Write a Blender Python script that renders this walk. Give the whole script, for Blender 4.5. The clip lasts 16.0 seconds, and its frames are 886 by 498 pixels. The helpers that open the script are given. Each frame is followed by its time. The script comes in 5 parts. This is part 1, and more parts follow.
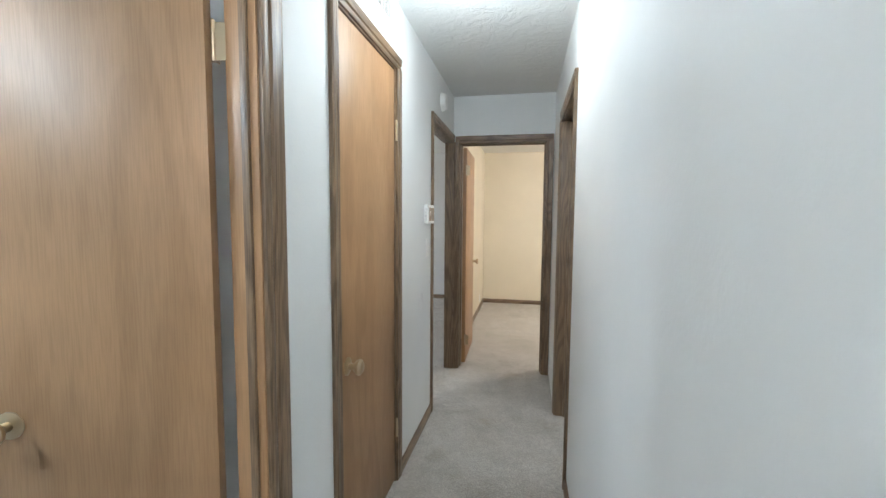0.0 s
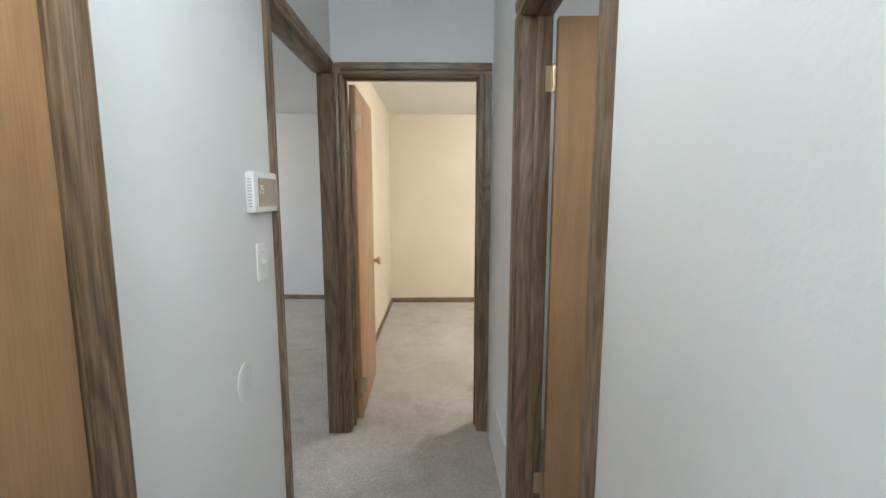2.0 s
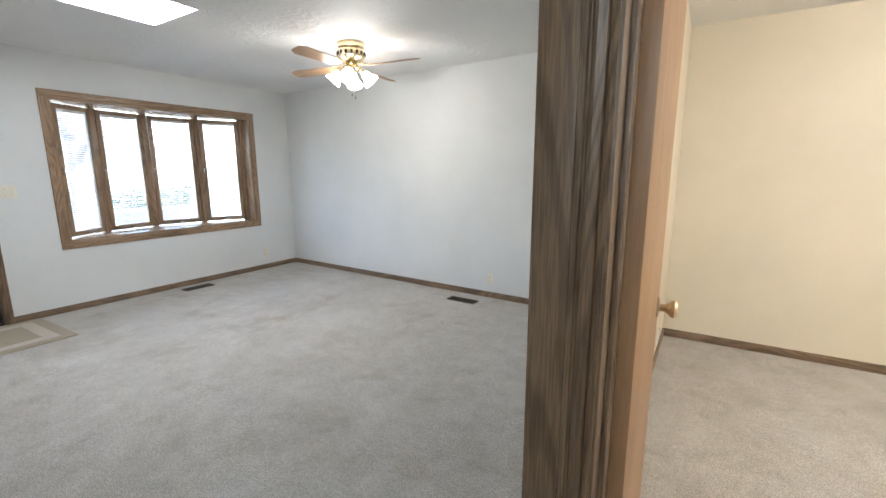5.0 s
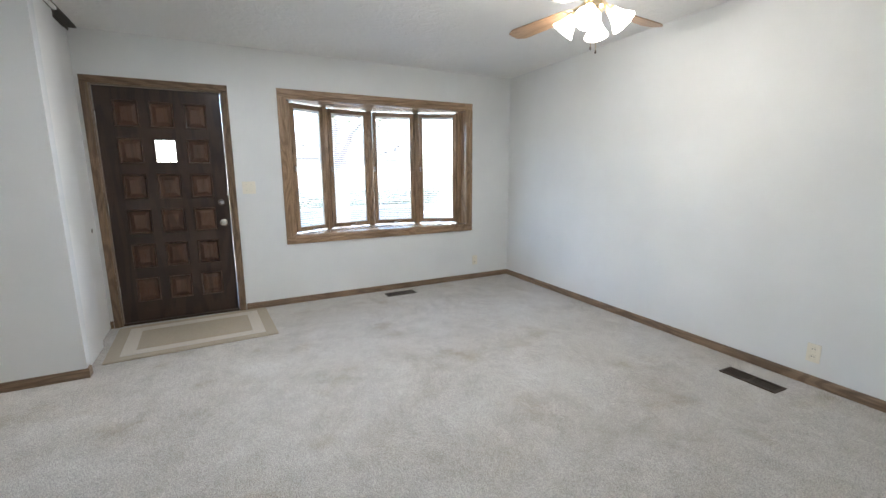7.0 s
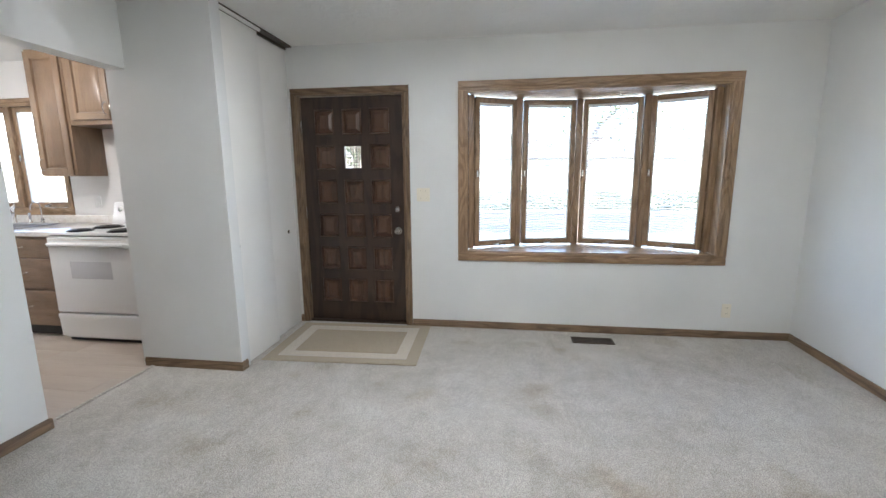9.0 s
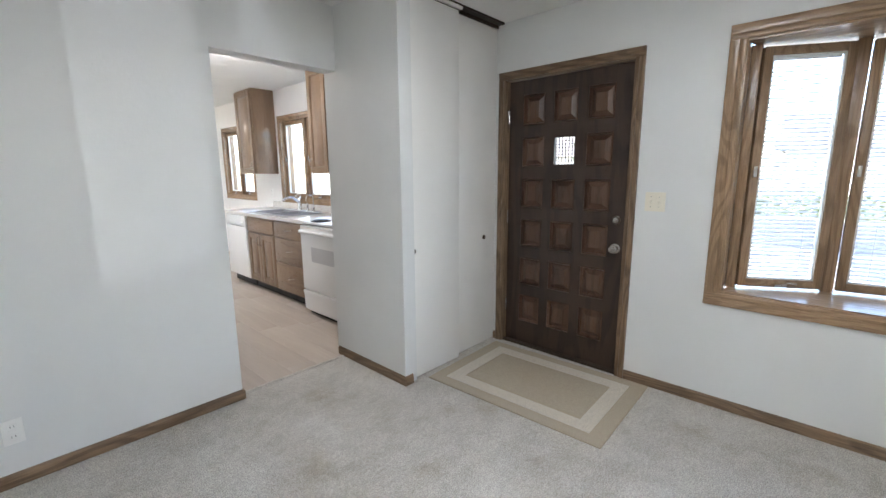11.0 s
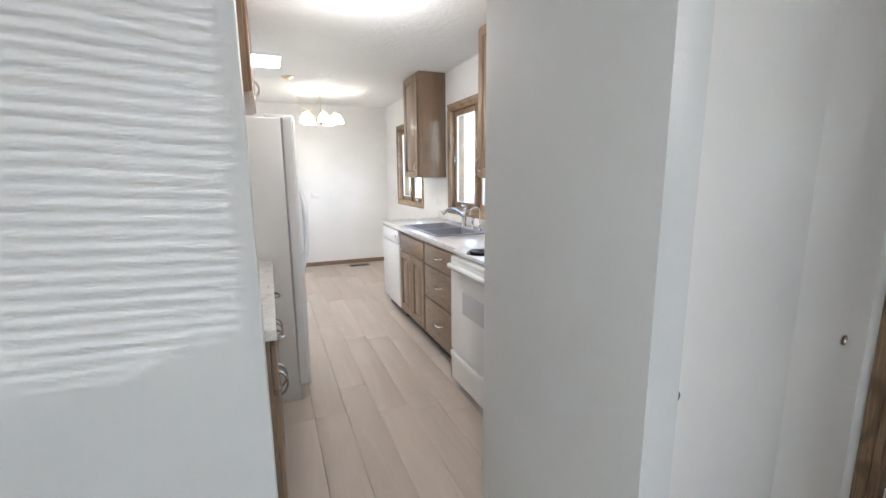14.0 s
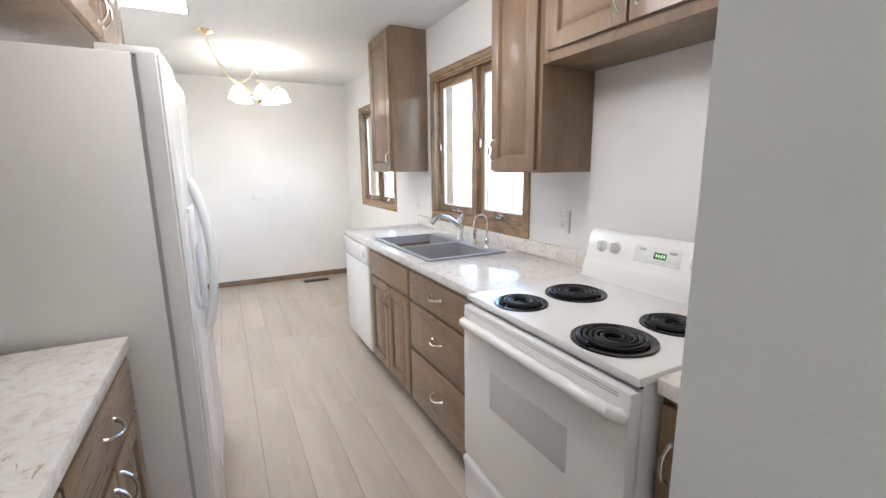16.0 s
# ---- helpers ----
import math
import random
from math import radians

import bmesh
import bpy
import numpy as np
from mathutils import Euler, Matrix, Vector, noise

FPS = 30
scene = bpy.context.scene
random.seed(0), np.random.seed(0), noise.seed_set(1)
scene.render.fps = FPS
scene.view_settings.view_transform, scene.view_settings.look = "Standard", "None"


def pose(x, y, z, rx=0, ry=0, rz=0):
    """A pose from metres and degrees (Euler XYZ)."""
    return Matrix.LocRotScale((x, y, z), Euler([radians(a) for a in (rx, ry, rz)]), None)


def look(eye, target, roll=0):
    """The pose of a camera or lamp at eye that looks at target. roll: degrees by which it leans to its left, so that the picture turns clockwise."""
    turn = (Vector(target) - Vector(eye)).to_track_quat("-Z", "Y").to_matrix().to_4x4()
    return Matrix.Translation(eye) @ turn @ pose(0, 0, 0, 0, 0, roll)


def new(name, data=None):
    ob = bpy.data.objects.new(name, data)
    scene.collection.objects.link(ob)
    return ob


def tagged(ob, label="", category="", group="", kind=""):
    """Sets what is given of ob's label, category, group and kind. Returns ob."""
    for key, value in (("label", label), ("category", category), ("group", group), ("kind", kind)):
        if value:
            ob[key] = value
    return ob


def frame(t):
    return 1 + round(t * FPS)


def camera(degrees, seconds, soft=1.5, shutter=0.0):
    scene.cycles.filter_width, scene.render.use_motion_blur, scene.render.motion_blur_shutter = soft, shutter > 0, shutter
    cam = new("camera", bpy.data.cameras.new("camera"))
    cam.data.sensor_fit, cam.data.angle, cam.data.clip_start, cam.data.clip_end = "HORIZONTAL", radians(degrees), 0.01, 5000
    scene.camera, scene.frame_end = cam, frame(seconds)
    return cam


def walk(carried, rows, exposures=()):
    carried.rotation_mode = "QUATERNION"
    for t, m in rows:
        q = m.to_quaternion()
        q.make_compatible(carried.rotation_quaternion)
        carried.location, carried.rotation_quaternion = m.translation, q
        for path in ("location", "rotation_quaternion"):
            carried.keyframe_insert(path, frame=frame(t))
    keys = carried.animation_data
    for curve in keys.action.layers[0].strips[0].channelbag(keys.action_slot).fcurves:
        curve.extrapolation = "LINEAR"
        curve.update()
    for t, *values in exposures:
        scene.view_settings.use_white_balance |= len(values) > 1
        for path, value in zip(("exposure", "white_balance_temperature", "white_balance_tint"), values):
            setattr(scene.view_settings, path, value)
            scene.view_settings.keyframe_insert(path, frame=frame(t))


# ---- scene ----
cam = camera(92.6, 16.0)
PATH = [
    (0, (0.643, -3.763, 1.392), (0.262, -1.806, 1.238), 0.4),
    (0.5, (0.569, -3.373, 1.398), (0.404, -1.387, 1.227), 0.4),
    (1, (0.551, -3.028, 1.4), (0.575, -1.039, 1.196), 0.4),
    (1.5, (0.579, -2.706, 1.39), (0.652, -0.72, 1.164), 0.1),
    (2, (0.564, -2.375, 1.395), (0.595, -0.391, 1.143), 0.0),
    (2.5, (0.535, -2.046, 1.396), (0.448, -0.068, 1.113), 0.1),
    (3, (0.511, -1.749, 1.4), (0.258, 0.21, 1.085), -0.0),
    (3.2, (0.487, -1.638, 1.396), (0.159, 0.308, 1.069), 0.2),
    (5.3, (0.112, -0.606, 1.352), (-1.056, 0.975, 0.983), -0.2),
    (5.5, (0.045, -0.497, 1.347), (-1.207, 1.018, 0.974), -0.2),
    (6, (-0.113, -0.273, 1.347), (-1.54, 1.078, 0.972), -0.3),
    (6.5, (-0.314, -0.058, 1.333), (-1.912, 1.088, 0.966), -0.4),
    (7, (-0.613, 0.141, 1.3), (-2.357, 1.056, 0.951), -0.4),
    (7.5, (-0.848, 0.375, 1.294), (-2.698, 1.055, 0.957), -0.3),
    (8, (-0.997, 0.634, 1.336), (-2.928, 1.012, 0.983), -0.2),
    (8.5, (-1.206, 0.871, 1.348), (-3.174, 0.917, 0.995), -0.2),
    (9, (-1.417, 1.073, 1.35), (-3.369, 0.802, 1.007), -0.4),
    (9.2, (-1.491, 1.157, 1.359), (-3.42, 0.761, 1.009), -0.4),
    (11.3, (-2.41, 1.209, 1.379), (-3.736, -0.243, 1.025), -0.3),
    (11.5, (-2.484, 1.152, 1.385), (-3.734, -0.37, 1.033), -0.2),
    (12, (-2.68, 0.963, 1.377), (-3.734, -0.7, 1.036), -0.1),
    (12.5, (-2.875, 0.768, 1.391), (-3.758, -0.991, 1.05), -0.2),
    (13, (-2.987, 0.492, 1.407), (-3.765, -1.317, 1.056), -0.4),
    (13.5, (-3.13, 0.194, 1.408), (-3.872, -1.631, 1.062), -0.3),
    (14, (-3.259, -0.089, 1.394), (-4.001, -1.913, 1.048), -0.5),
    (14.5, (-3.306, -0.417, 1.392), (-4.057, -2.239, 1.045), -0.5),
    (15, (-3.362, -0.689, 1.383), (-4.13, -2.502, 1.033), -0.6),
    (15.5, (-3.474, -0.957, 1.391), (-4.299, -2.743, 1.029), -0.7),
    (16, (-3.537, -1.208, 1.388), (-4.437, -2.954, 1.014), -0.7),
]
EXPOSURES = [(0.0, 3.5, 6280, 12), (2.5, 3.55, 6280, 12), (5.5, 3.65, 6280, 12), (9.2, 3.65, 6280, 12), (13.5, 3.52, 6280, 12), (16.0, 3.55, 6280, 12)]
walk(cam, [(t, look(*p)) for t, *p in PATH], EXPOSURES)

# ---- light ----
world = bpy.data.worlds.new("world")
scene.world = world
world.use_nodes = True
wn = world.node_tree.nodes
sky = wn.new("ShaderNodeTexSky")
sky.sky_type = "NISHITA"
sky.sun_disc = False
sky.sun_elevation = radians(48)
sky.sun_rotation = radians(110)
world.node_tree.links.new(sky.outputs[0], wn["Background"].inputs[0])
wn["Background"].inputs[1].default_value = 0.15


def lamp(name, kind, m, energy, color=(1, 1, 1), **more):
    data = bpy.data.lights.new(name, kind)
    data.energy, data.color = energy, color
    ob = new(name, data)
    ob.matrix_world = m
    if "soft" in more:
        data.shadow_soft_size = more["soft"]
    if "size" in more:
        data.shape, data.size, data.size_y = "RECTANGLE", more["size"][0], more["size"][1]
    if "angle" in more:
        data.angle = radians(more["angle"])
    return ob


# the sun stands behind the house, over the back garden
lamp("sun", "SUN", look((8, 3, 9), (0, 0, 0)), 3.4, (1.0, 0.95, 0.88), angle=0.5)

# added spot for sunlight assumed off the parked car's side window; falls through one bow-window blind
glint = lamp("glint_stand_in_spot", "SPOT", look((-9.64, 9.55, 0.70), (-5.22, 2.69, 1.42)), 165.0, (0.95, 0.98, 1.0), soft=0.012)
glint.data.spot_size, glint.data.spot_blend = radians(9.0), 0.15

HALL_W, BED_W, KIT_W, CHAN_W = 1.2, 7.2, 1.95, 0.12

# ---- materials ----


def material(name, color, rough=0.5, metal=0.0):
    m = bpy.data.materials.new(name)
    m.use_nodes = True
    b = m.node_tree.nodes["Principled BSDF"]
    b.inputs["Base Color"].default_value = (*color, 1)
    b.inputs["Roughness"].default_value = rough
    b.inputs["Metallic"].default_value = metal
    return m


def node(m, kind, **inputs):
    n = m.node_tree.nodes.new(kind)
    for k, v in inputs.items():
        n.inputs[k].default_value = v
    return n


def link(m, a, b):
    m.node_tree.links.new(a, b)


def coords(m, scale=(1, 1, 1)):
    tc, mp = node(m, "ShaderNodeTexCoord"), node(m, "ShaderNodeMapping")
    mp.inputs["Scale"].default_value = scale
    link(m, tc.outputs["Object"], mp.inputs["Vector"])
    return mp.outputs["Vector"]


def ramp(m, fac, stops):
    r = node(m, "ShaderNodeValToRGB")
    el = r.color_ramp.elements
    while len(el) < len(stops):
        el.new(0.5)
    for e, (p, c) in zip(el, stops):
        e.position, e.color = p, (*c, 1)
    link(m, fac, r.inputs["Fac"])
    return r.outputs["Color"]


def noise_tex(m, vec, scale, detail=4, rough=0.5, distort=0.0):
    n = node(m, "ShaderNodeTexNoise", Scale=scale, Detail=detail, Roughness=rough, Distortion=distort)
    link(m, vec, n.inputs["Vector"])
    return n.outputs["Fac"]


def mixed(m, fac, a, b, blend="MIX"):
    n = m.node_tree.nodes.new("ShaderNodeMix")
    n.data_type, n.blend_type = "RGBA", blend
    for v, i in ((fac, 0), (a, 6), (b, 7)):
        if isinstance(v, (int, float)):
            n.inputs[i].default_value = v
        elif isinstance(v, tuple):
            n.inputs[i].default_value = (*v, 1)
        else:
            link(m, v, n.inputs[i])
    return n.outputs[2]


def bump(m, height, strength, distance=0.002):
    n = node(m, "ShaderNodeBump", Strength=strength, Distance=distance)
    link(m, height, n.inputs["Height"])
    link(m, n.outputs["Normal"], m.node_tree.nodes["Principled BSDF"].inputs["Normal"])


def base(m, color):
    link(m, color, m.node_tree.nodes["Principled BSDF"].inputs["Base Color"])


def rough_from(m, fac, lo, hi):
    r = node(m, "ShaderNodeMapRange")
    r.inputs["To Min"].default_value, r.inputs["To Max"].default_value = lo, hi
    link(m, fac, r.inputs["Value"])
    link(m, r.outputs[0], m.node_tree.nodes["Principled BSDF"].inputs["Roughness"])


def scaled(c, k):
    return tuple(min(1.0, v * k) for v in c)


def paint(name, color, rough=0.55, relief=0.25, scale=90, patchy=0.05, swirl=0.0):
    """Rolled wall paint: fine orange peel, faint patches."""
    m = material(name, color, rough)
    v = coords(m)
    base(m, ramp(m, noise_tex(m, v, 1.3, 5), [(0.3, scaled(color, 1 - patchy)), (0.7, scaled(color, 1 + patchy))]))
    fine = noise_tex(m, v, scale, 3)
    if swirl:
        big = noise_tex(m, v, 9, 4, 0.6, 1.5)
        add = m.node_tree.nodes.new("ShaderNodeMath")
        add.operation = "MULTIPLY_ADD"
        add.inputs[1].default_value = swirl
        link(m, big, add.inputs[0])
        link(m, fine, add.inputs[2])
        fine = add.outputs[0]
    bump(m, fine, relief, 0.003)
    rough_from(m, noise_tex(m, v, 3, 3), rough - 0.1, rough + 0.1)
    return m


def wood(name, dark, light, axis="z", rough=0.4, grain=38.0, pores=0.5, figure=1.0):
    """Stained timber with contour figure and fine pores along the axis."""
    m = material(name, light, rough)
    k = {"x": (0.16, 1, 1), "y": (1, 0.16, 1), "z": (1, 1, 0.16)}[axis]
    info = node(m, "ShaderNodeObjectInfo")
    vec = coords(m, tuple(v * 3.2 for v in k))
    shift = m.node_tree.nodes.new("ShaderNodeVectorMath")
    shift.operation = "MULTIPLY_ADD"
    shift.inputs[1].default_value = (7, 7, 7)
    link(m, info.outputs["Random"], shift.inputs[0])
    link(m, vec, shift.inputs[2])
    n = noise_tex(m, shift.outputs[0], 1.6, 2, 0.4, 0.25)
    mul = m.node_tree.nodes.new("ShaderNodeMath")
    mul.operation = "MULTIPLY"
    mul.inputs[1].default_value = grain
    link(m, n, mul.inputs[0])
    fr = m.node_tree.nodes.new("ShaderNodeMath")
    fr.operation = "PINGPONG"
    fr.inputs[1].default_value = 1.0
    link(m, mul.outputs[0], fr.inputs[0])
    mid = tuple((a + b) / 2 for a, b in zip(dark, light))
    lines = ramp(m, fr.outputs[0], [(0.0, tuple(d + (li - d) * (1 - figure) for d, li in zip(dark, light))), (0.28, mid), (0.5, light)])
    pv = coords(m, tuple(260 if v == 1 else 9 for v in k))
    p = noise_tex(m, pv, 1.0, 2)
    pore = ramp(m, p, [(0.38, scaled((1, 1, 1), 1 - pores)), (0.58, (1, 1, 1))])
    col = mixed(m, 1.0, lines, pore, "MULTIPLY")
    tone = ramp(m, noise_tex(m, coords(m), 2.2, 3), [(0.3, (0.82, 0.82, 0.82)), (0.7, (1.1, 1.1, 1.1))])
    base(m, mixed(m, 1.0, col, tone, "MULTIPLY"))
    bump(m, p, 0.25, 0.001)
    rough_from(m, p, rough + 0.12, rough - 0.08)
    return m


PAINT = paint("wall_paint", (0.720, 0.731, 0.722), 0.62, 0.16, swirl=1.5)
YELLOW = paint("cream_paint", (0.72, 0.655, 0.53), 0.55, 0.3)
CEIL = paint("ceiling_paint", (0.80, 0.80, 0.78), 0.7, 0.5, 60, 0.03, 6.0)
KPAINT = paint("kitchen_paint", (0.80, 0.79, 0.77), 0.45, 0.1)
SLIDE = paint("sliding_door_paint", (0.83, 0.825, 0.80), 0.4, 0.08)
OAK = {a: wood("oak_trim_" + a, (0.098, 0.060, 0.034), (0.245, 0.160, 0.094), a, 0.36, 30, 0.35, 0.55) for a in "xyz"}
OAKL = {a: wood("window_oak_" + a, (0.22, 0.14, 0.08), (0.38, 0.25, 0.148), a, 0.22, 30, 0.25, 0.55) for a in "xyz"}
SLAB = wood("birch_door", (0.355, 0.196, 0.092), (0.43, 0.247, 0.122), "z", 0.40, 9, 0.12, 0.6)
CAB = {a: wood("cabinet_maple_" + a, (0.200, 0.130, 0.080), (0.268, 0.180, 0.114), a, 0.28, 8, 0.12, 0.6) for a in "yz"}
DARK = wood("front_door_wood", (0.014, 0.009, 0.007), (0.052, 0.031, 0.022), "z", 0.3, 10, 0.2, 0.5)
# door wood again, lightened so the panels' sheen and bevel highlights are in the colour
DARK_SHEEN = wood("front_door_panel_sheen", (0.034, 0.019, 0.012), (0.118, 0.066, 0.042), "z", 0.28, 10, 0.2, 0.5)
BRASS = material("brass", (0.83, 0.68, 0.43), 0.18, 1.0)
OLDBRASS = material("aged_brass", (0.54, 0.43, 0.29), 0.32, 1.0)
STEEL = material("brushed_nickel", (0.62, 0.60, 0.57), 0.24, 1.0)
CHROME = material("chrome", (0.78, 0.78, 0.78), 0.1, 1.0)
WHITE = paint("white_enamel", (0.80, 0.80, 0.79), 0.22, 0.02, 40, 0.01)
FRIDGEW = paint("fridge_side", (0.80, 0.79, 0.77), 0.38, 0.2, 260, 0.01)
PLASTIC = material("white_plastic", (0.80, 0.80, 0.78), 0.4)
IVORY = material("ivory_plastic", (0.77, 0.73, 0.62), 0.4)
BLACK = material("black_rubber", (0.012, 0.012, 0.012), 0.5)
DARKGAP = material("dark_slot", (0.02, 0.018, 0.015), 0.8)
COIL = material("black_coil", (0.03, 0.03, 0.032), 0.4, 0.6)
PAN = material("drip_pan", (0.02, 0.02, 0.022), 0.12, 0.3)
SINKG = paint("grey_composite_sink", (0.30, 0.30, 0.31), 0.4, 0.1, 200, 0.03)
VENTB = material("bronze_register", (0.07, 0.05, 0.035), 0.45, 0.6)
GREYWIN = material("oven_glass", (0.58, 0.58, 0.59), 0.08)
# tan base colour carries the reflection of the door opposite
SCREEN = material("thermostat_screen_reflection", (0.27, 0.22, 0.19), 0.12)
BLINDM = material("blind_slat", (0.82, 0.83, 0.84), 0.4)
LCD = material("lcd_green", (0.02, 0.05, 0.02), 0.2)
GREY = material("grey_print", (0.45, 0.45, 0.45), 0.5)


def glow(name, color, strength):
    m = material(name, (0.8, 0.8, 0.8), 0.4)
    b = m.node_tree.nodes["Principled BSDF"]
    b.inputs["Emission Color"].default_value = (*color, 1)
    b.inputs["Emission Strength"].default_value = strength
    return m


SHADE = glow("lit_glass_shade", (1.0, 0.93, 0.82), 1.2)
# emission stands in for the daylight coming down through the skylight
SKYL = glow("skylight_diffuser", (0.93, 0.97, 1.0), 2.6)
LCDG = glow("lcd_digits", (0.35, 1.0, 0.3), 0.15)
DIGIT = material("screen_digits", (0.50, 0.52, 0.56), 0.3)


def glass_material():
    m = bpy.data.materials.new("window_glass")
    m.use_nodes = True
    nt = m.node_tree
    nt.nodes.remove(nt.nodes["Principled BSDF"])
    tr, gl, mx = nt.nodes.new("ShaderNodeBsdfTransparent"), nt.nodes.new("ShaderNodeBsdfGlossy"), nt.nodes.new("ShaderNodeMixShader")
    gl.inputs["Roughness"].default_value = 0.02
    mx.inputs[0].default_value = 0.06
    nt.links.new(tr.outputs[0], mx.inputs[1])
    nt.links.new(gl.outputs[0], mx.inputs[2])
    nt.links.new(mx.outputs[0], nt.nodes["Material Output"].inputs[0])
    return m


GLASS = glass_material()


def carpet_material():
    m = material("carpet", (0.42, 0.40, 0.37), 0.95)
    v = coords(m)
    c1 = ramp(m, noise_tex(m, v, 1.7, 6, 0.7, 0.3), [(0.30, (0.42, 0.385, 0.335)), (0.48, (0.52, 0.492, 0.45)), (0.68, (0.585, 0.565, 0.53))])
    c2 = mixed(m, 1.0, ramp(m, noise_tex(m, v, 210, 2), [(0.36, (0.5, 0.5, 0.5)), (0.6, (1.2, 1.2, 1.2))]), ramp(m, noise_tex(m, v, 55, 3, 0.7), [(0.35, (0.84, 0.835, 0.82)), (0.62, (1.08, 1.08, 1.08))]), "MULTIPLY")
    c3 = ramp(m, noise_tex(m, v, 9, 5, 0.7, 0.4), [(0.3, (0.86, 0.855, 0.84)), (0.62, (1.04, 1.04, 1.04))])
    stain = ramp(m, noise_tex(m, v, 2.7, 3, 0.5), [(0.60, (1, 1, 1)), (0.78, (0.80, 0.73, 0.63))])
    base(m, mixed(m, 1.0, mixed(m, 1.0, mixed(m, 1.0, c1, c2, "MULTIPLY"), c3, "MULTIPLY"), stain, "MULTIPLY"))
    bump(m, noise_tex(m, v, 170, 3), 0.8, 0.008)
    m.node_tree.nodes["Principled BSDF"].inputs["Sheen Weight"].default_value = 0.15
    return m


CARPET = carpet_material()


def plank_material():
    m = material("vinyl_plank", (0.42, 0.35, 0.29), 0.38)
    info = node(m, "ShaderNodeObjectInfo")
    shift = m.node_tree.nodes.new("ShaderNodeVectorMath")
    shift.operation = "MULTIPLY_ADD"
    shift.inputs[1].default_value = (9, 9, 9)
    link(m, info.outputs["Random"], shift.inputs[0])
    link(m, coords(m, (9, 0.9, 1)), shift.inputs[2])
    c = ramp(m, noise_tex(m, shift.outputs[0], 1.0, 6, 0.65, 0.6), [(0.28, (0.40, 0.335, 0.28)), (0.5, (0.445, 0.38, 0.32)), (0.72, (0.49, 0.425, 0.365))])
    t = ramp(m, info.outputs["Random"], [(0.0, (0.99, 0.985, 0.98)), (1.0, (1.07, 1.065, 1.06))])
    base(m, mixed(m, 1.0, c, t, "MULTIPLY"))
    f = noise_tex(m, coords(m, (120, 5, 1)), 1.0, 3)
    bump(m, f, 0.15, 0.0008)
    rough_from(m, f, 0.34, 0.5)
    return m


PLANK = plank_material()


def laminate_material():
    m = material("marbled_laminate", (0.66, 0.62, 0.57), 0.14)
    v = coords(m)
    a = ramp(m, noise_tex(m, v, 14, 6, 0.7, 2.0), [(0.32, (0.58, 0.51, 0.44)), (0.47, (0.72, 0.69, 0.65)), (0.7, (0.80, 0.78, 0.75))])
    s = ramp(m, noise_tex(m, coords(m, (1, 0.5, 1)), 42, 3, 0.5, 1.0), [(0.66, (1, 1, 1)), (0.74, (0.66, 0.56, 0.48))])
    base(m, mixed(m, 1.0, a, s, "MULTIPLY"))
    return m


LAMINATE = laminate_material()


def rug_material(name, color):
    m = material(name, color, 0.95)
    v = coords(m)
    base(m, ramp(m, noise_tex(m, v, 220, 2), [(0.3, scaled(color, 0.72)), (0.7, scaled(color, 1.12))]))
    bump(m, noise_tex(m, v, 220, 2), 0.7, 0.004)
    return m


RUG_TAN, RUG_CREAM = rug_material("rug_tan", (0.43, 0.365, 0.27)), rug_material("rug_cream", (0.60, 0.55, 0.47))


def ground_material(name, a, b, scale, rough=0.95):
    m = material(name, a, rough)
    v = coords(m)
    base(m, ramp(m, noise_tex(m, v, scale, 6, 0.65), [(0.3, a), (0.7, b)]))
    bump(m, noise_tex(m, v, scale * 9, 4), 0.6, 0.03)
    return m


LAWN = ground_material("dry_lawn", (0.20, 0.19, 0.12), (0.34, 0.31, 0.22), 1.4)
CONCRETE = ground_material("pale_concrete", (0.28, 0.27, 0.255), (0.37, 0.36, 0.345), 2.5)
ASPHALT = ground_material("asphalt", (0.045, 0.045, 0.047), (0.075, 0.075, 0.076), 3)
BARK = ground_material("bark", (0.16, 0.135, 0.11), (0.26, 0.23, 0.195), 9)
SIDING = ground_material("pale_siding", (0.55, 0.54, 0.52), (0.62, 0.61, 0.58), 2, 0.7)
ROOF = ground_material("roof_shingle", (0.10, 0.09, 0.085), (0.16, 0.145, 0.135), 6)
LEAF = ground_material("leaf", (0.08, 0.11, 0.05), (0.12, 0.15, 0.08), 5, 0.7)
CARP = material("silver_car_paint", (0.5, 0.52, 0.55), 0.25, 0.5)
CARGLASS = material("dark_car_glass", (0.03, 0.035, 0.04), 0.05)

# ---- mesh helpers ----


def box(bm, x0, x1, y0, y1, z0, z1, bevel=0.0):
    m = Matrix.LocRotScale(((x0 + x1) / 2, (y0 + y1) / 2, (z0 + z1) / 2), None, (abs(x1 - x0), abs(y1 - y0), abs(z1 - z0)))
    r = bmesh.ops.create_cube(bm, size=1.0, matrix=m)
    if bevel:
        es = list({e for v in r["verts"] for e in v.link_edges})
        bmesh.ops.bevel(bm, geom=es, offset=bevel, segments=2, affect="EDGES", profile=0.6)
    return bm


def bx(x0, x1, y0, y1, z0, z1, bevel=0.0):
    return box(bmesh.new(), x0, x1, y0, y1, z0, z1, bevel)


